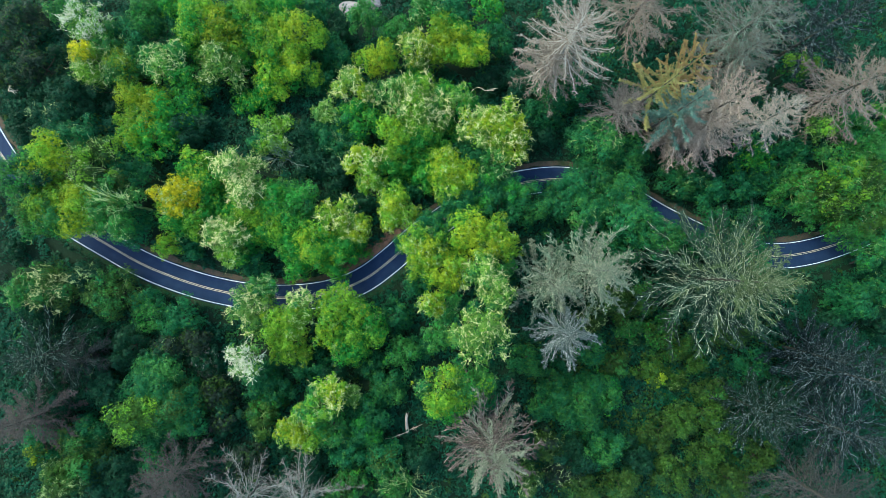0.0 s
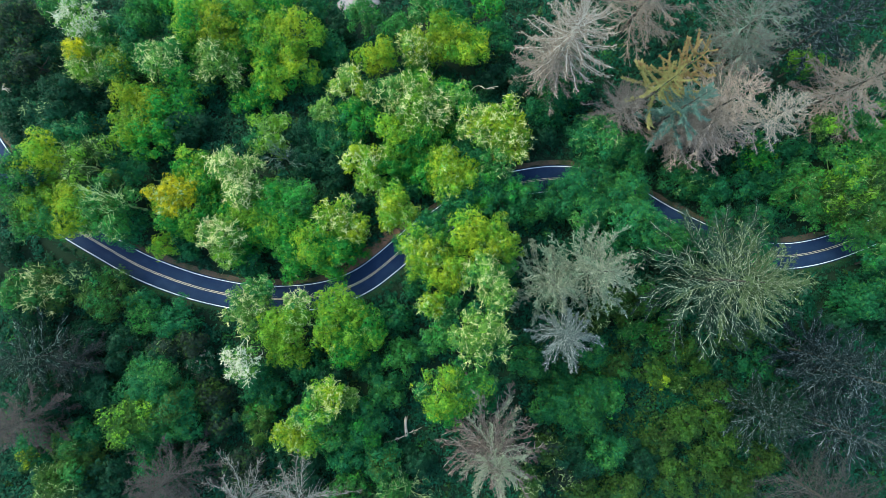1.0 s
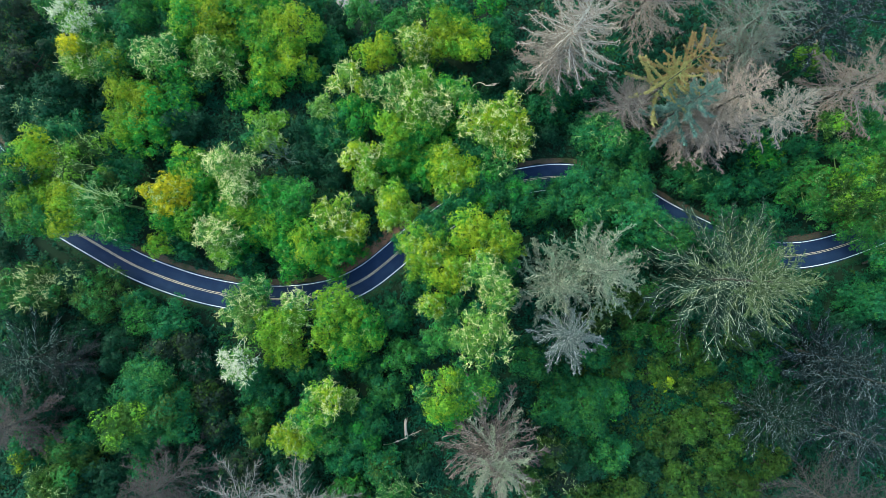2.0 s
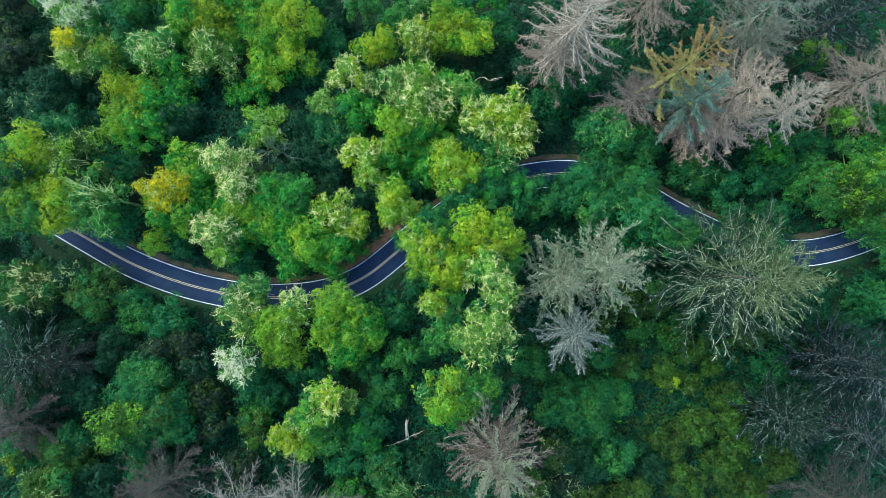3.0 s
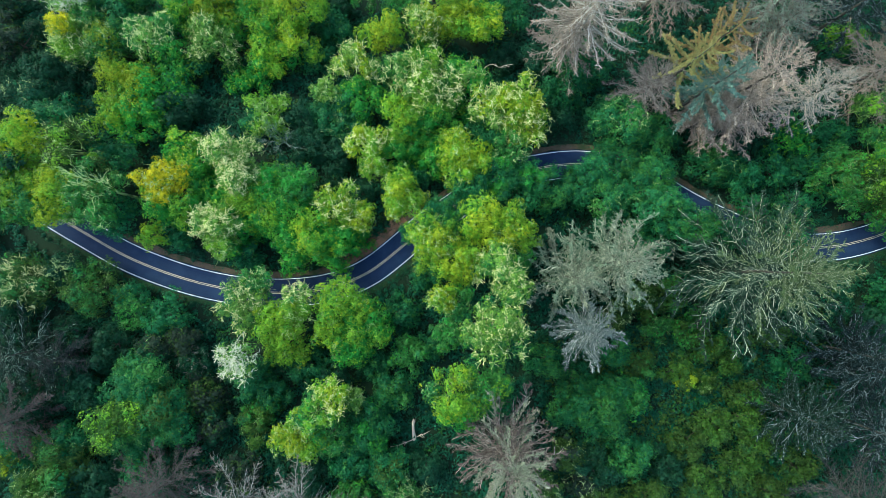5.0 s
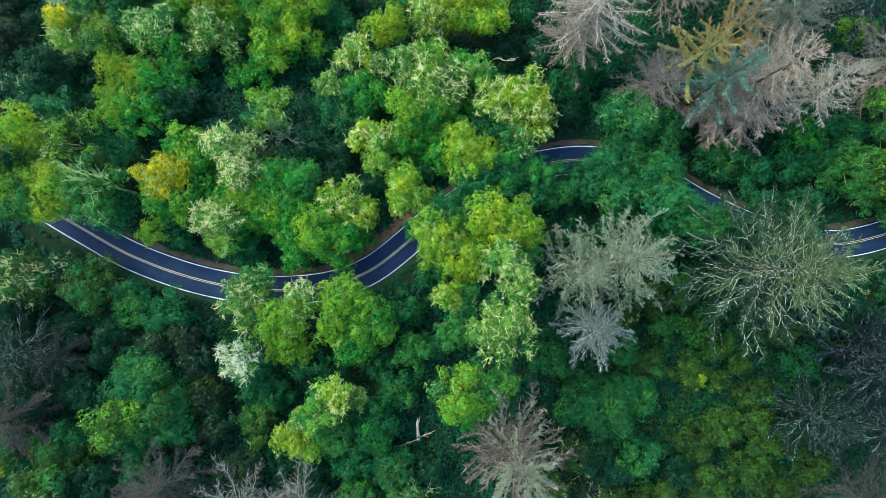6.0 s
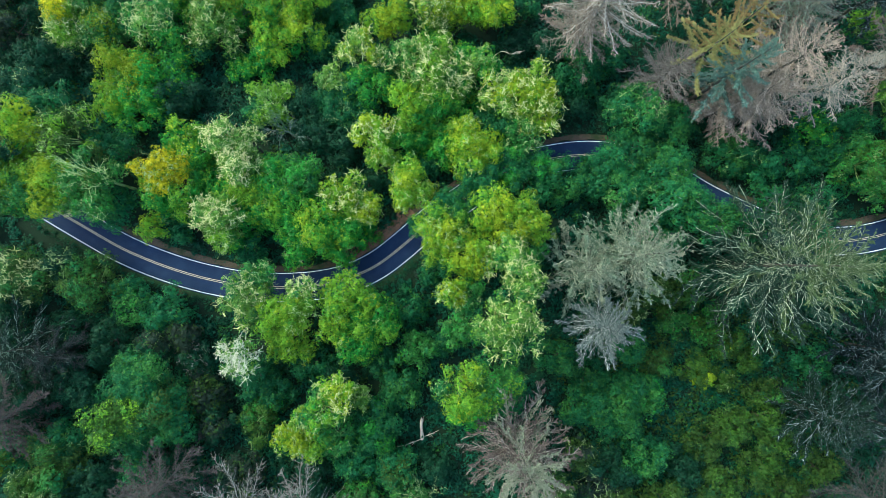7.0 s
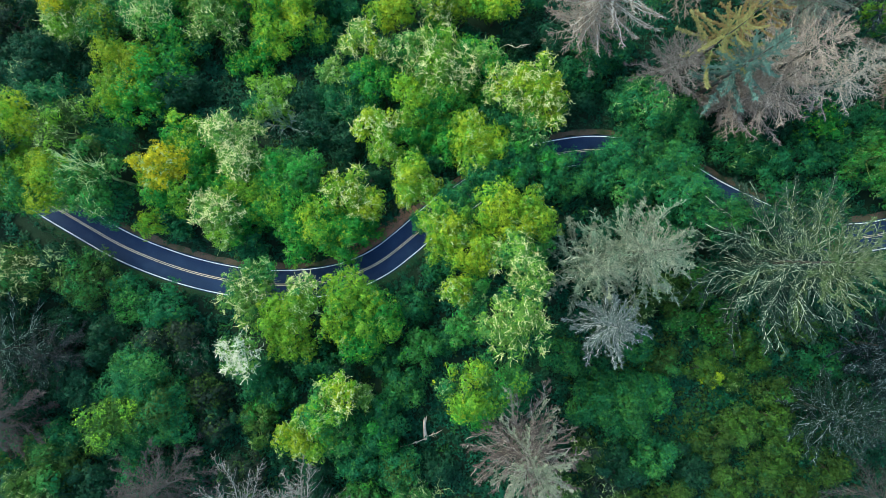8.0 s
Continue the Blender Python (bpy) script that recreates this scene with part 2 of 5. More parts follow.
CENTRE = [(-114.9, 46.0), (-109.9, 36.4), (-105.7, 28.9), (-101.7, 23.3), (-95.2, 16.0), (-87.1, 10.0), (-77.7, 4.4), (-69.0, -0.4), (-58.3, -4.5), (-48.1, -7.0), (-39.3, -7.9), (-30.4, -7.6), (-22.9, -6.1), (-16.1, -3.0), (-9.5, 2.2), (-4.1, 7.0), (1.0, 10.3), (7.5, 14.9), (13.7, 18.0), (21.2, 19.9), (29.5, 20.8), (37.1, 19.8), (45.4, 17.0), (53.6, 12.2), (58.4, 9.7), (67.4, 5.6), (77.0, 2.6), (85.4, 2.2), (93.1, 3.5), (100.8, 6.0), (109.3, 9.5), (120.7, 14.4), (132.1, 19.3)]


def spline(points, count=14):
    p = np.array([points[0], *points, points[-1]], float)
    p[0], p[-1] = 2 * p[1] - p[2], 2 * p[-2] - p[-3]
    out = []
    for a, b, c, d in zip(p, p[1:], p[2:], p[3:]):
        for s in np.arange(count) / count:
            out.append(0.5 * (2 * b + (c - a) * s + (2 * a - 5 * b + 4 * c - d) * s * s + (3 * b - a - 3 * c + d) * s ** 3))
    return np.array([*out, p[-2]])


LINE = spline(CENTRE)
for _ in range(12):
    LINE[1:-1] = 0.25 * LINE[:-2] + 0.5 * LINE[1:-1] + 0.25 * LINE[2:]
ALONG = np.gradient(LINE, axis=0)
ALONG /= np.linalg.norm(ALONG, axis=1, keepdims=True)
LEFT = np.stack([-ALONG[:, 1], ALONG[:, 0]], 1)


def from_road(x, y):
    """Distance to the road's middle, and on which side (plus: north)."""
    q = np.stack([np.ravel(x), np.ravel(y)], 1)
    far, side = np.full(len(q), 1e9), np.zeros(len(q))
    for a in range(0, len(LINE), 3):
        d = q - LINE[a]
        e = np.hypot(d[:, 0], d[:, 1])
        near = e < far
        far[near], side[near] = e[near], (d @ LEFT[a])[near]
    return far.reshape(np.shape(x)), side.reshape(np.shape(x))


def terrain(x, y):
    x, y = np.asarray(x, float), np.asarray(y, float)
    far, _ = from_road(np.clip(x, -160, 160), np.clip(y, -110, 110))
    hill = -9.0 * smooth(24, 75, y) * (1 - 0.5 * smooth(10, 60, x)) + 3.0 * smooth(-12, -60, y) * smooth(60, -40, x)
    lumps = 0.5 * np.sin(x * 0.21 + 1.3 * np.sin(y * 0.13)) * np.cos(y * 0.19 + 0.7)
    return smooth(4.0, 12.0, far) * (hill + lumps) - 0.06 * smooth(4.6, 3.6, far) - 0.04


def build_ground():
    inner = np.arange(-132, 132.1, 2.0)
    outer = np.array([150, 180, 230, 320, 500, 900, 1600, 3000.0])
    xs = np.concatenate([-outer[::-1], inner, outer])
    inner = np.arange(-90, 90.1, 2.0)
    outer = np.array([105, 130, 180, 280, 500, 900, 1600, 3000.0])
    ys = np.concatenate([-outer[::-1], inner, outer])
    gx, gy = np.meshgrid(xs, ys)
    gz = terrain(gx, gy)
    at = np.arange(gx.size).reshape(gx.shape)
    faces = np.stack([at[:-1, :-1], at[:-1, 1:], at[1:, 1:], at[1:, :-1]], -1).reshape(-1, 4)
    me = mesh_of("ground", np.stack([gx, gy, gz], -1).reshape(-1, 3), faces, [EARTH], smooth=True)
    tagged(new("ground", me), "dark forest floor of soil, moss and leaf litter", "ground", kind="structure")


def ribbon(name, left, right, top, material, first=0, last=None, thick=0.0, wobble=0.0, seed=0):
    """A strip along the road between two offsets from its middle."""
    rng = np.random.default_rng(seed)
    c, n = LINE[first:last], LEFT[first:last]
    w = np.zeros((2, len(c)))
    if wobble:
        w = rng.normal(0, 1, (2, len(c)))
        for _ in range(6):
            w = 0.25 * np.roll(w, 1, 1) + 0.5 * w + 0.25 * np.roll(w, -1, 1)
        w *= wobble
    a, b = c + n * (left + w[0])[:, None], c + n * (right + w[1])[:, None]
    k, z = len(c), np.full((len(c), 1), top)
    verts = [np.hstack([a, z]), np.hstack([b, z])]
    i = np.arange(k - 1)
    faces = [np.stack([i + k, i + k + 1, i + 1, i], 1)]
    if thick:
        verts += [np.hstack([a, z - thick]), np.hstack([b, z - thick])]
        faces += [np.stack([i, i + 1, i + 1 + 2 * k, i + 2 * k], 1), np.stack([i + 3 * k, i + 1 + 3 * k, i + 1 + k, i + k], 1)]
    return mesh_of(name, np.concatenate(verts), np.concatenate(faces), [material])


def build_road():
    road = tagged(new("road", ribbon("road", 3.3, -3.3, 0.05, ASPHALT, thick=0.2)), "winding two-lane road of dark blue-grey asphalt through forest", "road", kind="structure")
    for off in (3.0, -3.0):
        part("edge_line", ribbon("edge_line", off + 0.065, off - 0.065, 0.062, WHITE, wobble=0.015, seed=3), road, "worn white edge line")
    for off in (0.16, -0.16):
        part("centre_line", ribbon("centre_line", off + 0.06, off - 0.06, 0.062, AMBER, wobble=0.01, seed=4), road, "faded yellow centre line")
    tagged(new("shoulder", ribbon("shoulder", 4.6, 3.2, 0.02, DIRT, wobble=0.6, seed=1)), "reddish bare dirt shoulder along the asphalt road", "road shoulder", kind="structure")
    tagged(new("lay_by", ribbon("lay_by", 6.0, 3.2, 0.03, CLAY, first=172, last=206, wobble=0.7, seed=6)), "strip of bare reddish earth beside the road", "road shoulder", kind="structure")
    tagged(new("verge", ribbon("verge", -3.2, -4.6, 0.015, VERGE, wobble=0.5, seed=2)), "mossy grass verge along the asphalt road", "verge", kind="structure")


build_ground()
build_road()


# ---------------------------------------------------------------- broadleaf trees
def lobes_of(rng, r, flat):
    """The billows of a crown of radius r: centres (its middle at the origin) and radii."""
    count = int(round(6 + 2.3 * r))
    i = np.arange(count)
    polar = np.arccos(1 - 1.2 * (i + 0.5) / count) + rng.normal(0, 0.12, count)
    turn = i * 2.39996 + rng.normal(0, 0.35, count) + rng.uniform(0, 6.3)
    out = r * rng.uniform(0.40, 0.86, count)
    at = np.stack([np.sin(polar) * np.cos(turn), np.sin(polar) * np.sin(turn), np.cos(polar) * flat], 1) * out[:, None]
    at[:, 2] += rng.normal(0, 0.08 * r, count)
    return at, r * rng.uniform(0.20, 0.39, count)


def bumps_of(rng, centres, radii, size):
    """The small tufts that cover the billows of a crown: their middles, radii and the ways in which they face."""
    at, big, out, lobe = [], [], [], []
    for j, (c, r) in enumerate(zip(centres, radii)):
        n = max(5, int(1.95 * (r / size) ** 2))
        i = np.arange(n)
        z = 1 - 1.38 * (i + 0.5) / n
        turn = i * 2.39996 + rng.uniform(0, 6.3) + rng.normal(0, 0.3, n)
        d = unit(np.stack([np.sqrt(1 - z * z) * np.cos(turn), np.sqrt(1 - z * z) * np.sin(turn), z], 1) + rng.normal(0, 0.14, (n, 3)))
        b = size * rng.uniform(0.65, 1.35, n)
        p = c + d * (r * rng.uniform(0.78, 1.16, n) - 0.35 * b)[:, None]
        deep = np.min(np.linalg.norm(p[:, None] + 0.3 * b[:, None, None] * d[:, None] - centres[None], axis=2) / radii[None], axis=1)
        keep = deep > 0.74
        at.append(p[keep])
        big.append(b[keep])
        out.append(d[keep])
        lobe.append(np.full(keep.sum(), j))
    return np.concatenate(at), np.concatenate(big), np.concatenate(out), np.concatenate(lobe)


def drift(p, phase):
    """A slow wave through space between -1 and 1, by which a crown changes from one colour to another."""
    return (np.sin(0.75 * p[:, 0] + phase) + np.sin(0.83 * p[:, 1] + 2.1 * phase) + np.sin(0.9 * p[:, 2] + 0.6 * phase + 0.4 * p[:, 0])) / 3


def twigs(rng, tufts, facing, count, thick, long):
    """Curling forked twigs, in sprays of four, that grow out of the tufts."""
    sprays = max(1, count // 4)
    high = np.argsort(-(facing[:, 2] + rng.normal(0, 0.35, len(facing))))[: max(sprays // 2, len(facing) * 2 // 3)]
    which = np.repeat(rng.choice(high, sprays), 4)
    count = len(which)
    d = unit(facing[which] * 0.8 + rng.normal(0, 0.75, (count, 3)) + np.array([0, 0, 0.35]))
    start, reach = tufts[which] + rng.normal(0, 0.12, (count, 3)), long * rng.uniform(0.6, 1.25, count)
    s = np.linspace(0, 1, 4)[None, :, None]
    bend = rng.normal(0, 0.38, (count, 4, 3)).cumsum(1) * reach[:, None, None]
    main = start[:, None] + d[:, None] * s * reach[:, None, None] + bend * s
    v1, f1 = tubes(main, thick * np.linspace(1, 0.55, 4)[None] * rng.uniform(0.7, 1.3, (count, 1)))
    fork = main[:, [1, 3]].reshape(-1, 3)
    e = unit(np.repeat(d, 2, axis=0) + rng.normal(0, 0.9, (2 * count, 3)))
    far = np.repeat(reach, 2) * rng.uniform(0.35, 0.7, 2 * count)
    s = np.linspace(0, 1, 3)[None, :, None]
    side = fork[:, None] + e[:, None] * s * far[:, None, None] + rng.normal(0, 0.3, (2 * count, 3, 3)).cumsum(1) * s * far[:, None, None]
    v2, f2 = tubes(side, thick * np.linspace(0.85, 0.45, 3)[None] * np.ones((2 * count, 1)))
    return joined([(v1, f1, 0), (v2, f2, 0)])


LEAF_WORDS = {"lime": "yellow-green", "green": "bright green", "mid": "mid-green", "teal": "dark blue-green", "gold": "golden yellow", "amber": "amber yellow",
              "pale": "pale grey-green", "dull": "dull dark green", "rust": "brownish", "olive": "olive-green", "fern": "dark green", "mustard": "dull yellow-green"}
YELLOW = ["teal", "dull", "rust", "olive", "mid", "green", "mustard", "pale", "lime", "gold", "amber"]
# for each crown colour, the leaf colour that paints highlights on its tuft tops
LIT_TIP = {"teal": "mid", "dull": "dull", "rust": "olive", "olive": "mustard", "mid": "green", "green": "lime", "mustard": "olive", "pale": "lime", "lime": "gold", "gold": "lime", "amber": "gold", "fern": "mid"}
TREES = [0]
COVER = []


def broadleaf(x, y, top, r, leaf, where, twig=None, second=None, foot=(0.0, 0.0), kind="broadleaf_tree"):
    """A leafy tree whose crown of radius r stands over (x, y) and reaches up to the height top; foot: how far off its trunk stands."""
    TREES[0] += 1
    rng = np.random.default_rng(1000 + TREES[0])
    x, y = x + foot[0], y + foot[1]
    base = float(terrain(x, y))
    flat = rng.uniform(0.85, 1.1)
    middle = top - base - 0.95 * r * flat
    low = middle < 1.2
    words = f"{LEAF_WORDS[leaf]} leafy {'shrub' if low else 'tree'} {'with lichen-covered twigs ' if twig else ''}{where}"
    tree = tagged(new("shrub" if low else kind), words, "shrub" if low else "tree", "forest trees")
    tree.location = (x, y, base)
    COVER.append((x - foot[0], y - foot[1], r if top - base > 7 else 0.0))
    centre = np.array([-foot[0], -foot[1], max(middle, 0.45 * r)])
    at, radii = lobes_of(rng, r, flat)
    at = at + centre
    # trunk and limbs
    k = 7
    s = np.linspace(0, 1, k)
    lean = rng.normal(0, 0.25, 2)
    stem = np.stack([lean[0] * s ** 2, lean[1] * s ** 2, 0 * s], 1) + centre * np.stack([s ** 1.6, s ** 1.6, s], 1)
    thick = 0.05 + 0.032 * r
    v, f = tubes(stem[None], (thick * (1.35 - 0.75 * s))[None], 8)
    v[:, 2] -= 0.1
    part("trunk", mesh_of("trunk", v, f, [BARK], smooth=True), tree)
    for j in rng.permutation(len(at))[: 4 if low else 6]:
        a, b = stem[-3] + (stem[-1] - stem[-3]) * rng.uniform(0, 1), at[j]
        line = a + (b - a) * np.linspace(0, 1, 5)[:, None] + np.array([0, 0, 0.10 * r]) * np.sin(np.linspace(0, np.pi, 5))[:, None] * -0.6
        v, f = tubes(line[None], (thick * np.linspace(0.55, 0.16, 5))[None], 5)
        part("limb", mesh_of("limb", v, f, [TWIG[twig] if twig else BARK], smooth=True), tree)
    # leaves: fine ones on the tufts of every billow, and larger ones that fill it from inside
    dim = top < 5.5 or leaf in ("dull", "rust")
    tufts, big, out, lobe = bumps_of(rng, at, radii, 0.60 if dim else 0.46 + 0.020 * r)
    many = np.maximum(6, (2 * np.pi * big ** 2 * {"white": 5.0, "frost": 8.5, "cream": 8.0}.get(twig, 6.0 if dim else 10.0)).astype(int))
    own = np.repeat(np.arange(len(tufts)), many)
    e = unit(rng.normal(0, 1, (len(own), 3)) + 0.85 * out[own] + np.array([0, 0, 0.15]))
    whose, reach = lobe[own], rng.uniform(0.70, 1.15, len(own))
    q = tufts[own] + e * (big[own] * reach)[:, None]
    # painted highlights: other leaf colour on each tuft's outer upper side, more on some tufts than on others
    brighter = np.sum(e * unit(out + np.array([0, 0, 0.8]))[own], axis=1) + 0.9 * (reach - 0.9) + rng.normal(0, 0.45, len(tufts))[own]
    v, f = sprigs(rng, q, 0.65 * e + 0.55 * out[own] + np.array([0, 0, 0.25]), rng.uniform(0.12, 0.20, len(q)) * (1.32 if dim else 1.0), 0.62, out[own])
    n = (radii ** 2 * (5 if twig == "white" else 16)).astype(int) + 4
    own = np.repeat(np.arange(len(at)), n)
    e = unit(rng.normal(0, 1, (len(own), 3)) + np.array([0, 0, 0.5]))
    deep = at[own] + e * (radii[own] * rng.uniform(0.50, 0.78, len(own)))[:, None]
    v2, f2 = sprigs(rng, deep, e + np.array([0, 0, 0.5]), rng.uniform(0.30, 0.46, len(deep)))
    v, f, _ = joined([(v, f, 0), (v2, f2, 0)])
    q, whose, brighter = np.concatenate([q, deep]), np.concatenate([whose, own]), np.concatenate([brighter, np.full(len(own), -1.0)])
    lit_tip = LIT_TIP[leaf]
    mats, slots = [LEAF[leaf], LEAF[lit_tip]], np.zeros(len(f), int)
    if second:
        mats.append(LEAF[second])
        # light from above put into the colour: higher billows have the yellower of the two
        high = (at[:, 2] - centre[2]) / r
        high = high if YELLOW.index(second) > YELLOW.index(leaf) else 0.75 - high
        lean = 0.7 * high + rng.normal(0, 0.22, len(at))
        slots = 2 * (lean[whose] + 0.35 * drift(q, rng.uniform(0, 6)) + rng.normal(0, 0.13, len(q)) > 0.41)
    slots[brighter > 1.08] = 1
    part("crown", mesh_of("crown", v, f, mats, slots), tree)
    if twig:
        count, thick, long = {"white": (84, 0.056, 0.66), "frost": (66, 0.046, 0.56), "cream": (105, 0.050, 0.60), "moss": (12, 0.032, 0.5)}.get(twig, (38, 0.038, 0.5))
        v, f, _ = twigs(rng, tufts, out, int(count * r), thick, long)
        tagged(part("lichen_growth", mesh_of("lichen_growth", v, f, [TWIG[twig]]), tree, "pale lichen-covered twigs"), kind="stuff")
    return tree


# ---------------------------------------------------------------- conifers
BOUGHS = {}


def bough_meshes(style, wood, needle, dense, r):
    """Eight boughs of unit length along x, for a tree whose longest are r metres: a stem, a herringbone of side shoots and their needles."""
    m = 1.0 / r
    key = (style, wood, needle, dense, round(r))
    if key in BOUGHS:
        return BOUGHS[key]
    made = []
    for n in range(8):
        rng = np.random.default_rng(500 + 10 * len(BOUGHS) + n)
        s = np.linspace(0, 1, 10)
        bend = rng.normal(*{"full": (0, 0.20), "tuft": (0, 0.26), "plume": (0.16, 0.07)}.get(style, (0, 0.14)))
        sway = rng.normal(0, {"full": 0.048, "tuft": 0.06, "plume": 0.012}.get(style, 0.034), 10).cumsum() * s
        stem = np.stack([s, bend * s * s + sway, -0.16 * s + (0.24 + rng.normal(0, 0.06)) * s ** 2.2 + 0.4 * sway[::-1] * s], 1)
        stout = {"bare": 1.3, "full": 0.62, "tuft": 0.5, "plume": 0.8}.get(style, 0.9)
        v, f = tubes(stem[None], (np.linspace(0.105, 0.045, 10) * m * stout)[None])
        pieces = [(v, halved(f), 0)]
        pairs = {"bare": 15, "thin": 16, "full": 17, "tuft": 16, "plume": 24}[style]
        t = np.repeat(np.linspace(0.12, 0.97, pairs), 2) + rng.normal(0, 0.022, 2 * pairs)
        hand = np.tile([1.0, -1.0], pairs)
        t = np.clip(t, 0.1, 0.99)
        root = np.stack([np.interp(t, s, stem[:, k]) for k in range(3)], 1)
        reach = ((0.030 if style == "plume" else 0.05) + {"bare": 0.055, "plume": 0.006, "full": 0.13, "tuft": 0.12}.get(style, 0.17) * (1 - t) ** 0.7 * np.minimum(1, t * 4)) * rng.uniform(0.35, 1.3, 2 * pairs)
        ang = np.radians(rng.normal(34 if style == "full" else 48, 16, 2 * pairs))
        e = np.stack([np.cos(ang), hand * np.sin(ang), rng.normal(0.22 if style == "full" else -0.05, 0.26, 2 * pairs)], 1)
        u = np.linspace(0, 1, 4)
        side = root[:, None] + e[:, None] * (u[None, :] * reach[:, None])[..., None]
        side[:, :, 2] -= 0.30 * reach[:, None] * u[None] ** 2
        side[:, :, 0] += 0.25 * reach[:, None] * u[None] ** 2
        side += rng.normal(0, 0.17, side.shape).cumsum(1) * (u[None, :, None] * reach[:, None, None])
        v, f = tubes(side, np.linspace(*((0.040, 0.020) if style == "full" else (0.050, 0.022)), 4)[None] * m * np.ones((2 * pairs, 1)))
        leafy = 1 if style in ("full", "plume", "tuft") else 0
        if leafy:
            bare = side[rng.permutation(2 * pairs)[: int(0.62 * pairs)]]
            v, f = tubes(bare, np.linspace(0.095, 0.042, 4)[None] * m * np.ones((len(bare), 1)))
        pieces.append((v, halved(f), 0))
        # short crooked spurs on the side shoots
        spur = 4 * 2 * pairs
        own = np.repeat(np.arange(2 * pairs), 4)
        start = side[own, rng.integers(1, 4, spur)]
        way = unit(e[own] + rng.normal(0, 0.8, (spur, 3)))
        across = unit(np.cross(way, rng.normal(0, 1, (spur, 3)))) * 0.030 * m
        v = np.stack([start - across, start + across, start + way * rng.uniform(0.30, 0.85, spur)[:, None] * m], 1)
        pieces.append((v.reshape(-1, 3), np.arange(3 * spur).reshape(-1, 3), leafy))
        if dense:
            many = int(dense)
            a = rng.random((2 * pairs, many)) ** 0.8
            at = np.stack([np.stack([np.interp(a[k], u, side[k, :, c]) for c in range(3)], 1) for k in range(2 * pairs)])
            at += rng.normal(0, 0.05 if style == "plume" else 0.10, at.shape) * m
            flow = unit(e + np.array([0.25, 0, -0.10]))
            way = unit(np.repeat(flow[:, None], many, 1) + rng.normal(0, 0.65, at.shape))
            b = rng.uniform(0.2, 1.0, many * (9 if style == "plume" else 4))
            at2 = np.stack([np.interp(b, s, stem[:, c]) for c in range(3)], 1)
            way2 = unit(np.array([0.7, 0, -0.1]) + rng.normal(0, 0.6, at2.shape))
            at, way = np.concatenate([at.reshape(-1, 3), at2]), np.concatenate([way.reshape(-1, 3), way2])
            k = len(at)
            if style == "tuft":
                # short needles that bristle every way, in knots along the shoots
                knot = rng.integers(0, k, k // 9)
                pick = knot[rng.integers(0, len(knot), k)]
                way = unit(rng.normal(0, 1, (k, 3)) + np.array([0.3, 0, 0.7]))
                at = at[pick] + way * rng.uniform(0.05, 0.28, k)[:, None] * m
            long = rng.uniform(*((0.16, 0.36) if style == "tuft" else (0.26, 0.58)), k)[:, None] * m
            wide = {"full": 0.105, "tuft": 0.10, "plume": 0.060}.get(style, 0.050) * m * rng.uniform(0.6, 1.3, k)[:, None]
            across = unit(np.cross(way, rng.normal(0, 1, (k, 3))))
            v = np.stack([at - across * wide, at + across * wide, at + way * long], 1)
            pieces.append((v.reshape(-1, 3), np.arange(3 * k).reshape(-1, 3), 1))
        v, f, _ = joined([p for p in pieces if p[2] == 0])
        wooden = mesh_of("bough", v, f, [TWIG[wood]])
        v, f, _ = joined([p for p in pieces if p[2] == 1])
        made.append((wooden, mesh_of("foliage", v, f, [NEEDLE[needle]])))
    BOUGHS[key] = made
    return made


def conifer(x, y, top, r, style, wood, needle, words, tip=None, low=0.22, dense=12, count=None, tip_from=0.66, spread=0.75, steep=42, mixed=0.12, kind="spruce_tree"):
    """A conifer at (x, y) up to the height top with boughs up to r long; tip: the needles of its upper third."""
    TREES[0] += 1
    rng = np.random.default_rng(1000 + TREES[0])
    base = float(terrain(x, y))
    h = top - base
    tree = tagged(new(kind), words, "tree", "forest trees")
    tree.location = (x, y, base)
    s = np.linspace(0, 1, 10)
    lean = rng.normal(0, 0.3, 2)
    stem = np.stack([lean[0] * s * s, lean[1] * s * s, s * h], 1)
    v, f = tubes(stem[None], (0.016 * h * (1.02 - s) + 0.03)[None], 9)
    v[:, 2] -= 0.1
    part("trunk", mesh_of("trunk", v, f, [BARK_PALE if style == "bare" else BARK], smooth=True), tree)
    lower = bough_meshes(style, wood, needle, dense, r)
    upper = bough_meshes(style, wood, tip, dense, r) if tip else lower
    count = count or int(38 + 2.6 * r)
    for i in range(count):
        k = low + (1 - low) * ((i + 0.5) / count) ** 0.85
        z = k * h
        reach = r * min(1.0, 1.35 * (1.02 - k) ** spread + 0.05) * rng.uniform(0.72, 1.1) * (0.75 + 0.25 * min(1, (k - low) * 6))
        turn = i * 2.39996 + rng.normal(0, 0.22)
        rise = 6 + steep * smooth(0.55, 1.0, k) - 10 * (1 - k) + rng.normal(0, 6)
        me = (upper if k > tip_from + rng.normal(0, mixed) else lower)[int(rng.integers(0, 8))]
        ob = part("bough", me[0], tree)
        tagged(part("foliage", me[1], ob), kind="stuff")
        ob.location = (float(np.interp(k, s, stem[:, 0])), float(np.interp(k, s, stem[:, 1])), float(z))
        ob.rotation_euler = (rng.normal(0, 0.15), radians(-rise), turn)
        thick = 0.55 * reach + 0.45 * r * 0.6
        ob.scale = (reach, 0.5 * (reach + thick), 0.5 * (reach + thick))
    return tree


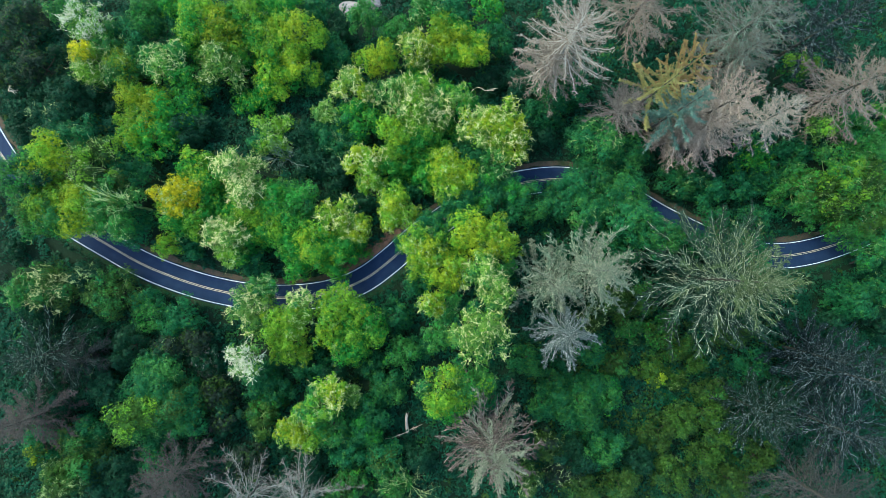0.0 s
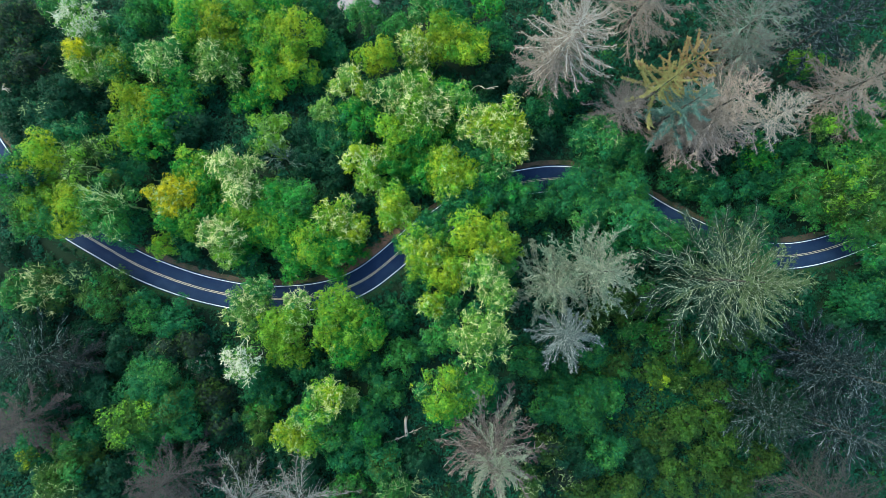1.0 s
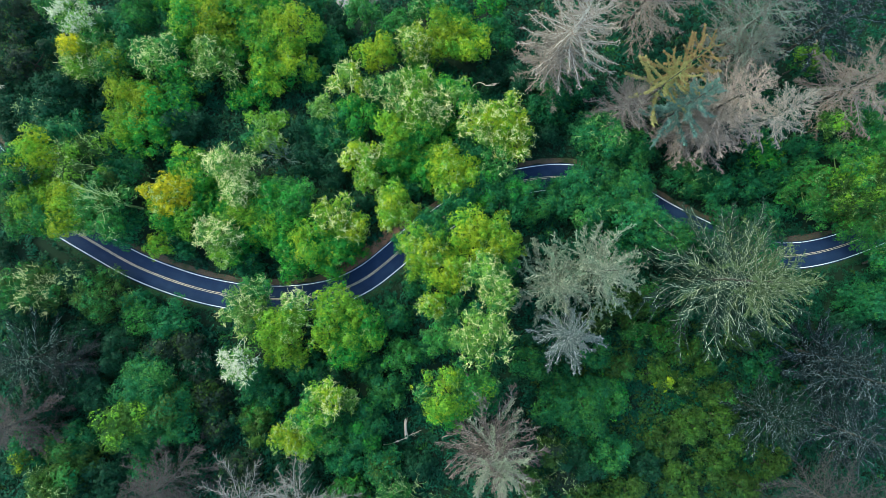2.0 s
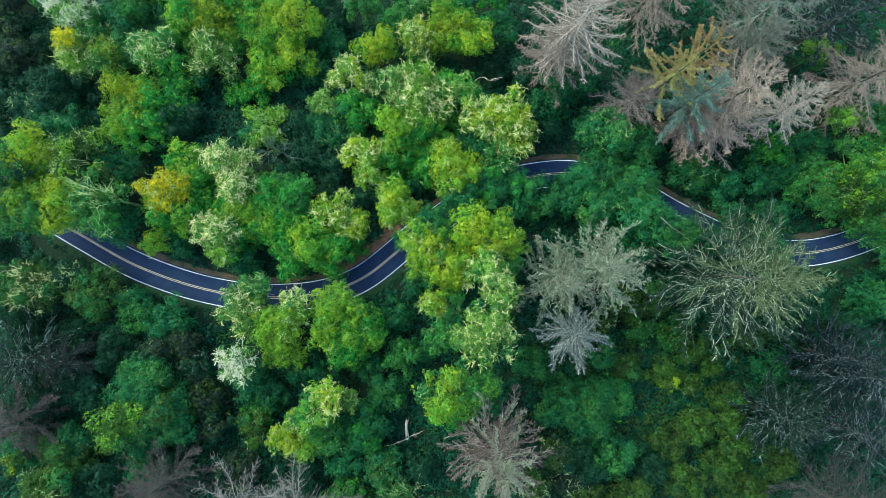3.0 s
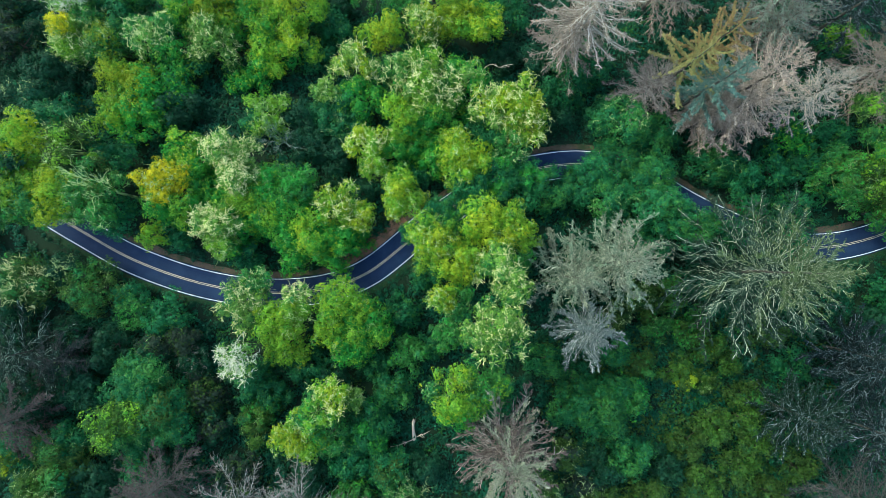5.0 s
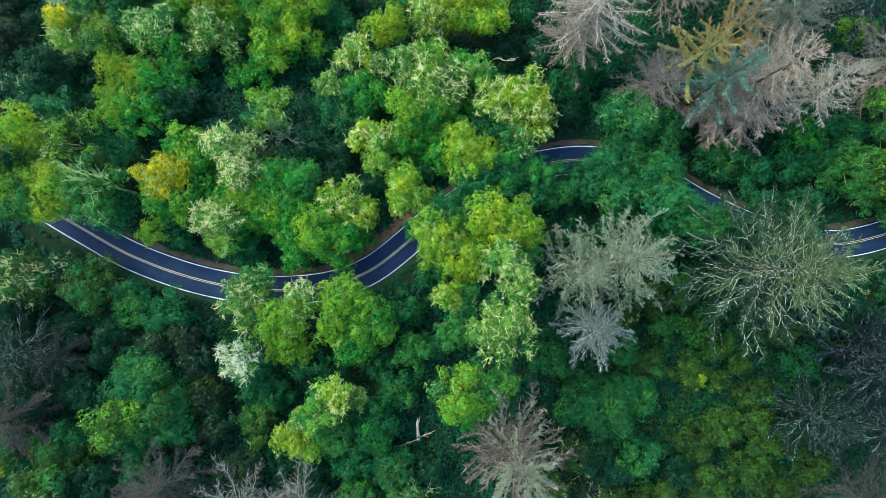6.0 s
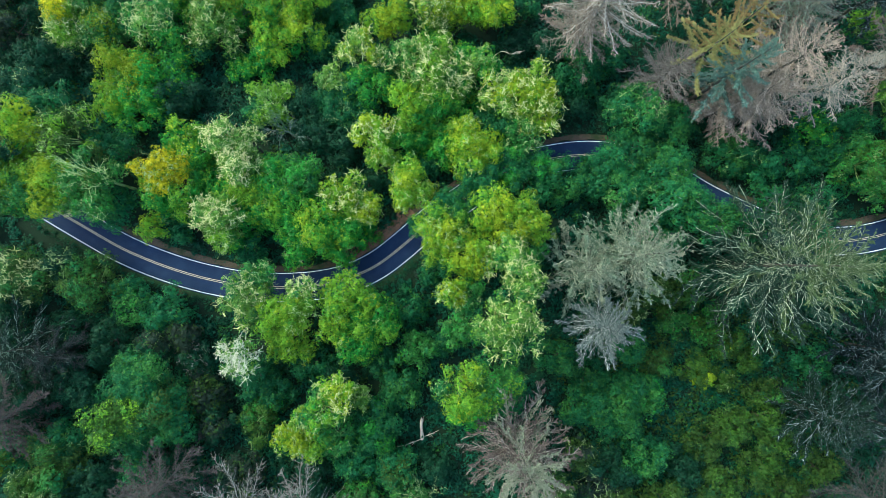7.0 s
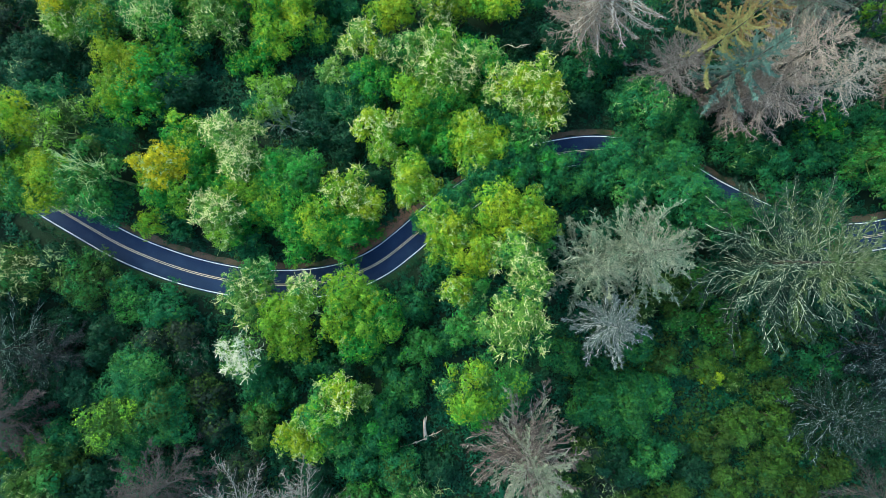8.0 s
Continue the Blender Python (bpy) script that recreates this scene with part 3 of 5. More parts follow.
def bare_tree(x, y, top, r, wood, words, spread=1.0, kind="bare_tree"):
    """A leafless forked tree: a trunk, rising limbs and a haze of crooked twigs."""
    TREES[0] += 1
    rng = np.random.default_rng(1000 + TREES[0])
    base = float(terrain(x, y))
    h = top - base
    tree = tagged(new(kind), words, "tree", "forest trees")
    tree.location = (x, y, base)
    s = np.linspace(0, 1, 6)
    v, f = tubes(np.stack([0.2 * s, 0.1 * s, s * h * 0.45], 1)[None], (0.013 * h * (1.3 - 0.6 * s))[None], 8)
    v[:, 2] -= 0.1
    part("trunk", mesh_of("trunk", v, f, [TWIG[wood]], smooth=True), tree)
    for j in range(int(7 * spread)):
        turn, out = j * 2.39996 + rng.normal(0, 0.2), r * rng.uniform(0.35, 0.9)
        end = np.array([out * np.cos(turn), out * np.sin(turn), h * rng.uniform(0.75, 1.0)])
        start = np.array([0.1, 0.05, h * rng.uniform(0.22, 0.45)])
        u = np.linspace(0, 1, 8)
        line = start + (end - start) * u[:, None] ** np.array([1.0, 1.0, 0.85]) + rng.normal(0, 0.06 * r, (8, 3)).cumsum(0) * u[:, None] * 0.5
        pieces = [(*tubes(line[None], np.linspace(0.0050, 0.0020, 8)[None] * h), 0)]
        for order, (n, far, thin) in enumerate(((12, 0.55, 0.0020), (34, 0.26, 0.0013))):
            t = rng.uniform(0.35, 1.0, n)
            root = np.stack([np.interp(t, u, line[:, c]) for c in range(3)], 1)
            if order:
                root = lines[:, 2:].reshape(-1, 3)[rng.integers(0, 3 * len(lines), n)]
            e = unit(unit(end - start) + rng.normal(0, 0.42, (n, 3)))
            w = np.linspace(0, 1, 5)[None, :, None]
            lines = root[:, None] + e[:, None] * w * (far * r * rng.uniform(0.5, 1.2, n))[:, None, None]
            lines += rng.normal(0, 0.035 * r * far, lines.shape).cumsum(1) * w
            pieces.append((*tubes(lines, np.linspace(thin, 0.5 * thin, 5)[None] * h * np.ones((n, 1))), 0))
        v, f, _ = joined(pieces)
        part("limb", mesh_of("limb", v, f, [TWIG[wood]]), tree)
    return tree


# ---------------------------------------------------------------- the forest
# the stand inside the western bend
broadleaf(-84.9, 22.6, 15.0, 7.1, "lime", "in dense mixed forest", "moss", second="gold")
broadleaf(-84.9, 12.7, 15.0, 6.3, "lime", "beside the winding road", "moss", second="gold", foot=(0.3, 0.7))
broadleaf(-77.4, 12.1, 15.0, 6.6, "lime", "beside the winding road", "moss", second="gold")
broadleaf(-74.2, 21.3, 15.0, 6.3, "olive", "in dense mixed forest", "lichen", second="lime")
broadleaf(-70.8, 12.3, 16.0, 7.6, "mid", "beside the winding road", "lichen", second="mustard")
broadleaf(-69.6, 19.9, 11.0, 5.9, "teal", "in dense mixed forest")
broadleaf(-69.1, 8.2, 9.0, 5.2, "teal", "beside the winding road")
broadleaf(-83.0, 27.9, 10.0, 5.1, "teal", "in dense mixed forest")
broadleaf(-89.8, 19.2, 15.0, 6.3, "mid", "beside the winding road", "moss", second="dull")
broadleaf(-96.9, 32.3, 6.0, 3.2, "dull", "beside the winding road")
broadleaf(-86.5, 11.4, 15.0, 6.3, "mid", "beside the winding road", "moss", second="mustard", foot=(1.5, 2.0))
broadleaf(-82.4, 9.4, 14.0, 5.2, "mid", "beside the winding road", "moss", second="teal", foot=(1.1, 2.5))
# the slope in the north-west
broadleaf(-88.2, 33.4, 7.0, 6.2, "dull", "in dense mixed forest", "lichen", second="teal")
broadleaf(-83.9, 30.6, 7.0, 5.3, "dull", "in dense mixed forest", "lichen", second="teal")
broadleaf(-94.7, 30.7, 6.0, 4.3, "dull", "beside the winding road")
broadleaf(-80.7, 55.7, 9.0, 5.8, "pale", "in dense mixed forest", "white")
broadleaf(-80.9, 48.8, 9.0, 3.2, "amber", "in dense mixed forest", second="gold")
broadleaf(-80.0, 47.1, 7.0, 6.2, "pale", "in dense mixed forest", "frost", second="lime")
broadleaf(-73.7, 47.3, 7.0, 6.7, "mid", "in dense mixed forest", "lichen", second="gold")
broadleaf(-72.1, 54.7, 5.0, 5.7, "teal", "in dense mixed forest")
broadleaf(-68.5, 59.3, 6.0, 5.7, "mid", "in dense mixed forest")
broadleaf(-62.8, 48.1, 8.0, 5.9, "mid", "in dense mixed forest", "frost", second="pale")
broadleaf(-58.7, 41.6, 6.0, 6.4, "green", "in dense mixed forest", second="teal")
broadleaf(-77.8, 52.9, 6.0, 4.9, "mid", "in dense mixed forest")
broadleaf(-67.3, 36.6, 8.0, 7.0, "lime", "in dense mixed forest", "moss", second="gold")
broadleaf(-69.6, 31.7, 8.0, 5.2, "lime", "in dense mixed forest", "moss")
broadleaf(-66.1, 29.5, 7.0, 6.7, "green", "in dense mixed forest", "moss", second="teal")
broadleaf(-61.5, 34.8, 5.0, 7.2, "green", "in dense mixed forest", second="teal")
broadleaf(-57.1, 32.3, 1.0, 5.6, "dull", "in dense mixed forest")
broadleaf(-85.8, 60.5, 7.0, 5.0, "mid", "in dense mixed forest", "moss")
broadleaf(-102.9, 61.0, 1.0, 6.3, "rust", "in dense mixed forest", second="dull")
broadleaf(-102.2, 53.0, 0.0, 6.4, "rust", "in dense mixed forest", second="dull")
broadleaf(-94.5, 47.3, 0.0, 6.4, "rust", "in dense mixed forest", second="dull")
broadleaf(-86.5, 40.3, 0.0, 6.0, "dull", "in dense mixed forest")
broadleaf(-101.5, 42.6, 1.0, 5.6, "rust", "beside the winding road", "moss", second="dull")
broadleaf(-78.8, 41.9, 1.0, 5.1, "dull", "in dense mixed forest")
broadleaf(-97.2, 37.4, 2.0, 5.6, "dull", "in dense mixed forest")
# the slope in the north
broadleaf(-55.6, 57.3, 9.0, 6.1, "lime", "in dense mixed forest", "moss", second="green")
broadleaf(-50.2, 54.6, 9.0, 6.9, "lime", "in dense mixed forest", "moss", second="gold")
broadleaf(-49.8, 47.4, 9.0, 6.7, "pale", "in dense mixed forest", "frost", second="mid")
broadleaf(-44.4, 58.6, 9.0, 6.6, "green", "in dense mixed forest", "moss", second="lime")
broadleaf(-39.8, 53.2, 9.0, 6.1, "lime", "in dense mixed forest", "moss", second="green")
broadleaf(-38.4, 45.1, 7.0, 6.7, "lime", "in dense mixed forest", "moss", second="green")
broadleaf(-32.6, 53.4, 9.0, 6.6, "lime", "in dense mixed forest", "moss", second="gold")
broadleaf(-32.2, 46.9, 8.0, 5.5, "lime", "in dense mixed forest", "moss", second="gold")
broadleaf(-44.9, 38.9, 3.0, 4.2, "green", "in dense mixed forest")
broadleaf(-40.7, 40.7, 3.0, 4.7, "green", "in dense mixed forest")
broadleaf(-59.0, 50.7, 5.0, 4.6, "green", "in dense mixed forest")
broadleaf(-63.9, 58.2, 4.0, 5.5, "teal", "in dense mixed forest")
broadleaf(-38.0, 30.8, 5.5, 5.5, "pale", "in dense mixed forest", "lichen", second="lime")
broadleaf(-41.8, 29.0, 5.0, 3.0, "teal", "in dense mixed forest")
broadleaf(-47.0, 50.1, 5.0, 4.6, "green", "in dense mixed forest")
broadleaf(-29.4, 62.5, 1.0, 4.8, "teal", "in dense mixed forest")
broadleaf(-26.8, 54.6, 0.0, 5.1, "teal", "in dense mixed forest")
broadleaf(-23.9, 59.4, 0.0, 4.3, "dull", "in dense mixed forest")
broadleaf(-29.0, 45.3, 2.0, 5.0, "teal", "in dense mixed forest")
broadleaf(-62.9, 62.6, 6.0, 5.4, "green", "in dense mixed forest")
broadleaf(-36.2, 61.3, 6.0, 4.9, "green", "in dense mixed forest")
broadleaf(-17.5, 60.1, 4.0, 4.9, "mid", "in dense mixed forest", "moss")
broadleaf(-13.5, 48.3, 8.0, 5.5, "gold", "in dense mixed forest", second="lime")
broadleaf(-9.4, 55.6, 4.0, 5.8, "mid", "in dense mixed forest")
broadleaf(-4.6, 50.6, 7.0, 5.3, "pale", "in dense mixed forest", "frost", second="gold")
broadleaf(2.6, 53.6, 8.0, 7.0, "lime", "in dense mixed forest", "moss", second="gold")
broadleaf(7.8, 49.8, 8.0, 5.4, "lime", "in dense mixed forest", "moss", second="gold")
broadleaf(6.9, 54.6, 7.0, 5.6, "green", "in dense mixed forest", "moss")
broadleaf(-2.5, 61.6, 4.0, 5.2, "mid", "in dense mixed forest", "lichen")
broadleaf(13.0, 62.9, 4.0, 4.4, "green", "in dense mixed forest")
broadleaf(-4.2, 46.4, 3.0, 4.4, "green", "in dense mixed forest")
broadleaf(4.1, 61.8, 3.0, 5.0, "teal", "in dense mixed forest")
broadleaf(15.2, 55.4, 2.0, 5.0, "teal", "in dense mixed forest")
broadleaf(14.0, 44.7, 0.0, 4.3, "dull", "in dense mixed forest")
broadleaf(-23.7, 49.9, 1.0, 4.8, "teal", "in dense mixed forest")
# the tall stand north of the road
broadleaf(-18.9, 41.4, 9.0, 5.4, "pale", "in dense mixed forest", "frost", second="gold")
broadleaf(-25.2, 35.2, 8.0, 3.5, "pale", "in dense mixed forest", "lichen")
broadleaf(-25.0, 30.1, 6.0, 4.9, "teal", "in dense mixed forest")
broadleaf(-18.3, 33.5, 8.0, 6.7, "green", "in dense mixed forest", second="teal")
broadleaf(-21.5, 28.2, 5.0, 4.4, "teal", "in dense mixed forest")
broadleaf(-3.3, 35.8, 12.0, 7.9, "pale", "in dense mixed forest", "cream", second="lime")
broadleaf(-10.4, 38.6, 10.0, 5.4, "mid", "in dense mixed forest", "frost", second="pale")
broadleaf(4.6, 37.7, 10.0, 6.0, "green", "in dense mixed forest", "lichen", second="pale")
broadleaf(-9.2, 29.7, 11.0, 4.8, "lime", "in dense mixed forest", "moss")
broadleaf(-1.4, 29.3, 9.0, 7.5, "green", "in dense mixed forest", "moss", second="lime")
broadleaf(-15.9, 23.8, 11.0, 5.1, "lime", "in dense mixed forest", "frost", second="gold")
broadleaf(-14.6, 18.7, 10.0, 4.0, "lime", "in dense mixed forest", "lichen")
broadleaf(-10.6, 22.0, 7.0, 5.6, "green", "in dense mixed forest", "moss")
broadleaf(10.1, 31.0, 12.0, 5.6, "pale", "in dense mixed forest", "frost", second="gold")
broadleaf(14.7, 32.4, 12.0, 5.9, "lime", "in dense mixed forest", "frost", second="gold")
broadleaf(17.1, 27.1, 12.0, 5.6, "lime", "beside the winding road", "frost", second="gold")
broadleaf(14.1, 23.3, 10.0, 4.6, "mid", "beside the winding road", "lichen", foot=(-0.1, 0.6))
broadleaf(3.8, 20.0, 12.0, 7.0, "lime", "beside the winding road", "lichen", second="gold")
broadleaf(-1.6, 22.3, 7.0, 5.6, "green", "in dense mixed forest", "moss")
broadleaf(-6.9, 25.3, 8.0, 6.1, "green", "in dense mixed forest", "moss", second="lime")
broadleaf(7.9, 25.6, 7.0, 5.3, "teal", "beside the winding road")
broadleaf(-4.7, 17.9, 4.0, 3.3, "teal", "beside the winding road")
broadleaf(11.0, 17.0, 9.0, 6.1, "teal", "beside the winding road", second="green", foot=(-2.4, 4.7))
broadleaf(15.2, 17.3, 9.0, 3.7, "teal", "beside the winding road", foot=(1.0, -4.4))
broadleaf(17.8, 16.6, 9.0, 4.0, "teal", "beside the winding road", second="green", foot=(0.8, -3.2))
broadleaf(13.9, 14.8, 9.0, 4.3, "teal", "beside the winding road", foot=(1.2, -2.3))
broadleaf(5.8, 13.8, 9.0, 5.2, "teal", "beside the winding road", foot=(-3.2, 4.5))
broadleaf(3.8, 12.4, 9.7, 4.9, "teal", "beside the winding road", foot=(-3.2, 4.5))
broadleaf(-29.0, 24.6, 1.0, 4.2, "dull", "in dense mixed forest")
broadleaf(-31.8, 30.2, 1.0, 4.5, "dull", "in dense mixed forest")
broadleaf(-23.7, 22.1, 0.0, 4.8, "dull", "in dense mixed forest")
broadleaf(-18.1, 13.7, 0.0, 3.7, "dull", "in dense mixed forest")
# the grove in the middle
broadleaf(-8.6, 12.4, 13.0, 5.6, "lime", "beside the winding road", "lichen", second="gold")
broadleaf(-1.3, 8.5, 9.6, 4.0, "teal", "beside the winding road", foot=(3.0, -4.5))
broadleaf(-56.9, 14.7, 15.0, 5.8, "amber", "in dense mixed forest", "lichen")
broadleaf(-55.4, 12.2, 12.0, 7.0, "green", "in dense mixed forest", "moss", second="lime")
broadleaf(-54.5, 21.9, 10.0, 5.7, "lime", "in dense mixed forest", "moss", second="green")
broadleaf(-44.9, 21.0, 13.0, 5.0, "pale", "in dense mixed forest", "cream")
broadleaf(-42.6, 16.6, 13.0, 5.0, "pale", "in dense mixed forest", "cream")
broadleaf(-46.7, 7.5, 13.0, 5.6, "pale", "in dense mixed forest", "cream")
broadleaf(-46.0, 2.6, 12.0, 4.5, "pale", "beside the winding road", "lichen", second="lime")
broadleaf(-41.4, 11.3, 11.0, 7.1, "lime", "in dense mixed forest", "moss", second="green")
broadleaf(-43.1, 4.7, 9.0, 5.8, "green", "in dense mixed forest", "moss")
broadleaf(-36.7, 13.6, 11.0, 5.9, "green", "in dense mixed forest", "moss", second="mid")
broadleaf(-31.1, 14.6, 11.0, 5.9, "mid", "in dense mixed forest", "moss", second="green")
broadleaf(-34.5, 8.6, 10.0, 6.9, "green", "in dense mixed forest", "moss", second="lime")
broadleaf(-26.8, 4.7, 11.0, 6.5, "lime", "beside the winding road", "moss", second="green")
broadleaf(-32.1, 0.3, 8.0, 4.7, "green", "beside the winding road", "moss")
broadleaf(-21.4, 10.9, 12.0, 4.8, "lime", "in dense mixed forest", "frost", second="gold")
broadleaf(-17.8, 8.4, 11.0, 4.5, "lime", "beside the winding road", "lichen", second="gold")
broadleaf(-23.0, 2.2, 9.0, 5.8, "green", "beside the winding road", "moss")
broadleaf(-60.5, 4.0, 9.5, 3.4, "lime", "beside the winding road", second="gold")
broadleaf(-41.0, 21.2, 11.0, 3.4, "pale", "in dense mixed forest", "frost")
broadleaf(-57.1, 5.1, 5.0, 4.9, "teal", "beside the winding road")
broadleaf(-49.5, 12.8, 8.0, 5.8, "green", "in dense mixed forest", "moss")
broadleaf(-19.1, 3.8, 6.0, 4.0, "green", "beside the winding road")
broadleaf(-42.1, -0.2, 4.0, 4.1, "teal", "beside the winding road")
broadleaf(-51.7, 17.9, 9.0, 5.5, "green", "in dense mixed forest", "moss")
# the tall row in the middle
broadleaf(-2.5, 3.5, 16.0, 5.7, "lime", "beside the winding road", "lichen", second="gold", foot=(1.2, -1.5))
broadleaf(0.6, 4.5, 14.0, 4.7, "mid", "beside the winding road", "moss", second="lime", foot=(0.6, -0.8))
broadleaf(-0.5, 8.1, 12.0, 4.8, "teal", "beside the winding road", second="mid", foot=(2.6, -3.9))
broadleaf(-3.1, -0.2, 13.0, 3.6, "lime", "beside the winding road", "moss")
broadleaf(7.5, 5.9, 16.0, 6.0, "lime", "beside the winding road", "moss", second="gold")
broadleaf(12.5, 7.0, 15.0, 4.6, "lime", "beside the winding road", "moss", second="mid")
broadleaf(14.6, 4.9, 17.0, 4.6, "lime", "in dense mixed forest", "moss", second="gold")
broadleaf(2.3, -1.5, 17.0, 5.4, "lime", "in dense mixed forest", "moss", second="gold")
broadleaf(9.9, -1.6, 17.0, 5.6, "pale", "in dense mixed forest", "frost", second="mid")
broadleaf(13.4, -5.0, 17.0, 4.8, "pale", "in dense mixed forest", "frost", second="mid")
broadleaf(-0.6, -8.1, 17.0, 3.5, "lime", "in dense mixed forest", "lichen", second="gold")
broadleaf(2.2, -8.9, 15.0, 4.1, "mid", "in dense mixed forest", "moss")
broadleaf(9.6, -13.7, 24.0, 6.5, "pale", "in dense mixed forest", "frost", second="mid")
broadleaf(1.5, -15.4, 12.0, 4.8, "mid", "in dense mixed forest", "moss")
broadleaf(1.7, -25.8, 20.0, 6.0, "lime", "in dense mixed forest", "moss", second="mid")
broadleaf(7.3, -25.1, 18.0, 5.6, "mid", "in dense mixed forest", "moss", second="lime")
broadleaf(3.1, -30.6, 16.0, 4.3, "green", "in dense mixed forest", "moss")
broadleaf(10.6, -29.0, 12.0, 4.2, "teal", "in dense mixed forest")
broadleaf(13.6, -0.2, 14.0, 4.7, "mid", "in dense mixed forest", "moss")
broadleaf(-6.4, 4.9, 9.5, 3.2, "teal", "beside the winding road", foot=(3.6, -4.2))
# trees between the two bends
broadleaf(21.0, 14.0, 8.0, 6.1, "teal", "beside the winding road", second="mid")
broadleaf(28.7, 15.2, 6.0, 5.4, "teal", "beside the winding road")
broadleaf(35.6, 12.7, 9.0, 6.6, "teal", "beside the winding road", "moss", second="mid")
broadleaf(40.9, 15.4, 9.7, 5.2, "teal", "beside the winding road", "moss", second="mid", foot=(-0.8, -2.5))
broadleaf(45.4, 9.7, 13.0, 6.1, "teal", "beside the winding road", second="mid")
broadleaf(49.6, 5.9, 13.0, 5.0, "teal", "beside the winding road", second="mid")
broadleaf(64.4, 10.9, 9.0, 4.0, "teal", "beside the winding road", foot=(0.9, 1.9))
broadleaf(53.2, 5.8, 14.0, 4.5, "teal", "beside the winding road", second="mid")
broadleaf(58.4, 4.6, 13.0, 4.4, "teal", "beside the winding road", second="dull", foot=(-0.4, -0.9))
broadleaf(71.7, 2.9, 12.0, 4.8, "teal", "beside the winding road", second="dull", foot=(-1.3, -4.1))
broadleaf(68.8, 7.9, 9.0, 4.9, "teal", "beside the winding road", second="dull", foot=(0.9, 2.8))
broadleaf(73.9, 8.3, 9.0, 5.2, "teal", "beside the winding road", second="dull", foot=(0.3, 1.0))
broadleaf(39.1, 29.1, 7.0, 7.3, "teal", "beside the winding road", "lichen", second="mid")
broadleaf(35.1, 30.9, 5.0, 4.9, "teal", "beside the winding road")
broadleaf(45.9, 26.4, 6.0, 5.7, "teal", "beside the winding road", second="mid")
broadleaf(32.2, 18.0, 9.0, 4.9, "teal", "beside the winding road", foot=(-0.5, -3.2))
broadleaf(57.4, 20.9, 7.0, 6.2, "teal", "beside the winding road", "moss", second="mid")
broadleaf(64.1, 18.7, 5.0, 4.9, "teal", "beside the winding road")
broadleaf(71.7, 18.8, 3.0, 4.7, "teal", "in dense mixed forest")
broadleaf(77.8, 20.2, 3.0, 5.3, "teal", "in dense mixed forest")
broadleaf(26.6, 37.7, 1.0, 6.5, "teal", "in dense mixed forest")
broadleaf(32.5, 42.2, 0.0, 5.7, "teal", "in dense mixed forest")
broadleaf(21.1, 42.8, 0.0, 5.1, "dull", "in dense mixed forest")
broadleaf(25.0, 30.4, 1.0, 4.2, "dull", "beside the winding road")
broadleaf(37.7, 20.1, 9.0, 6.1, "teal", "beside the winding road", second="mid", foot=(1.6, 4.8))
broadleaf(83.6, 24.5, 4.0, 5.5, "teal", "in dense mixed forest")
broadleaf(75.3, 25.8, 4.0, 5.5, "green", "in dense mixed forest", second="teal")
broadleaf(44.6, 17.1, 9.0, 5.5, "teal", "beside the winding road", second="mid", foot=(-1.7, -5.1))
broadleaf(40.9, 3.8, 7.0, 5.0, "teal", "in dense mixed forest")
broadleaf(46.4, 3.8, 6.0, 4.0, "teal", "beside the winding road")
broadleaf(84.6, 15.5, 4.0, 4.9, "teal", "in dense mixed forest")
# trees by the eastern bend
broadleaf(86.0, 30.6, 13.0, 3.3, "mustard", "in dense mixed forest", "moss", second="lime")
broadleaf(91.0, 21.5, 14.0, 6.1, "mid", "in dense mixed forest", "moss", second="lime")
broadleaf(83.5, 17.6, 12.0, 6.5, "mid", "in dense mixed forest", "moss", second="mustard")
broadleaf(90.7, 16.1, 13.0, 6.4, "olive", "in dense mixed forest", "moss", second="lime")
broadleaf(97.0, 19.2, 13.0, 6.4, "mustard", "in dense mixed forest", "moss", second="lime")
broadleaf(100.8, 27.4, 11.0, 6.2, "mid", "in dense mixed forest", "moss")
broadleaf(97.8, 32.9, 9.0, 5.8, "mid", "in dense mixed forest", "moss", second="teal")
broadleaf(86.6, 12.8, 10.0, 4.9, "mid", "beside the winding road", "moss", second="mustard")
broadleaf(100.0, 4.2, 11.0, 4.8, "mid", "beside the winding road", "moss", second="teal", foot=(1.3, -3.9))
broadleaf(105.5, 6.3, 11.0, 4.8, "teal", "beside the winding road", foot=(1.5, -3.7))
broadleaf(94.3, 8.9, 11.0, 5.9, "mid", "beside the winding road", "moss", second="mustard", foot=(-0.3, 0.9))
broadleaf(100.4, 11.1, 12.0, 6.2, "mustard", "beside the winding road", "moss", second="mid", foot=(-0.3, 0.7))
broadleaf(84.4, 46.2, 11.0, 4.5, "mid", "in dense mixed forest", "moss", second="lime")
broadleaf(106.5, 18.0, 11.0, 6.2, "mid", "beside the winding road", "moss")
broadleaf(108.1, 33.2, 8.0, 5.8, "green", "in dense mixed forest", "moss")
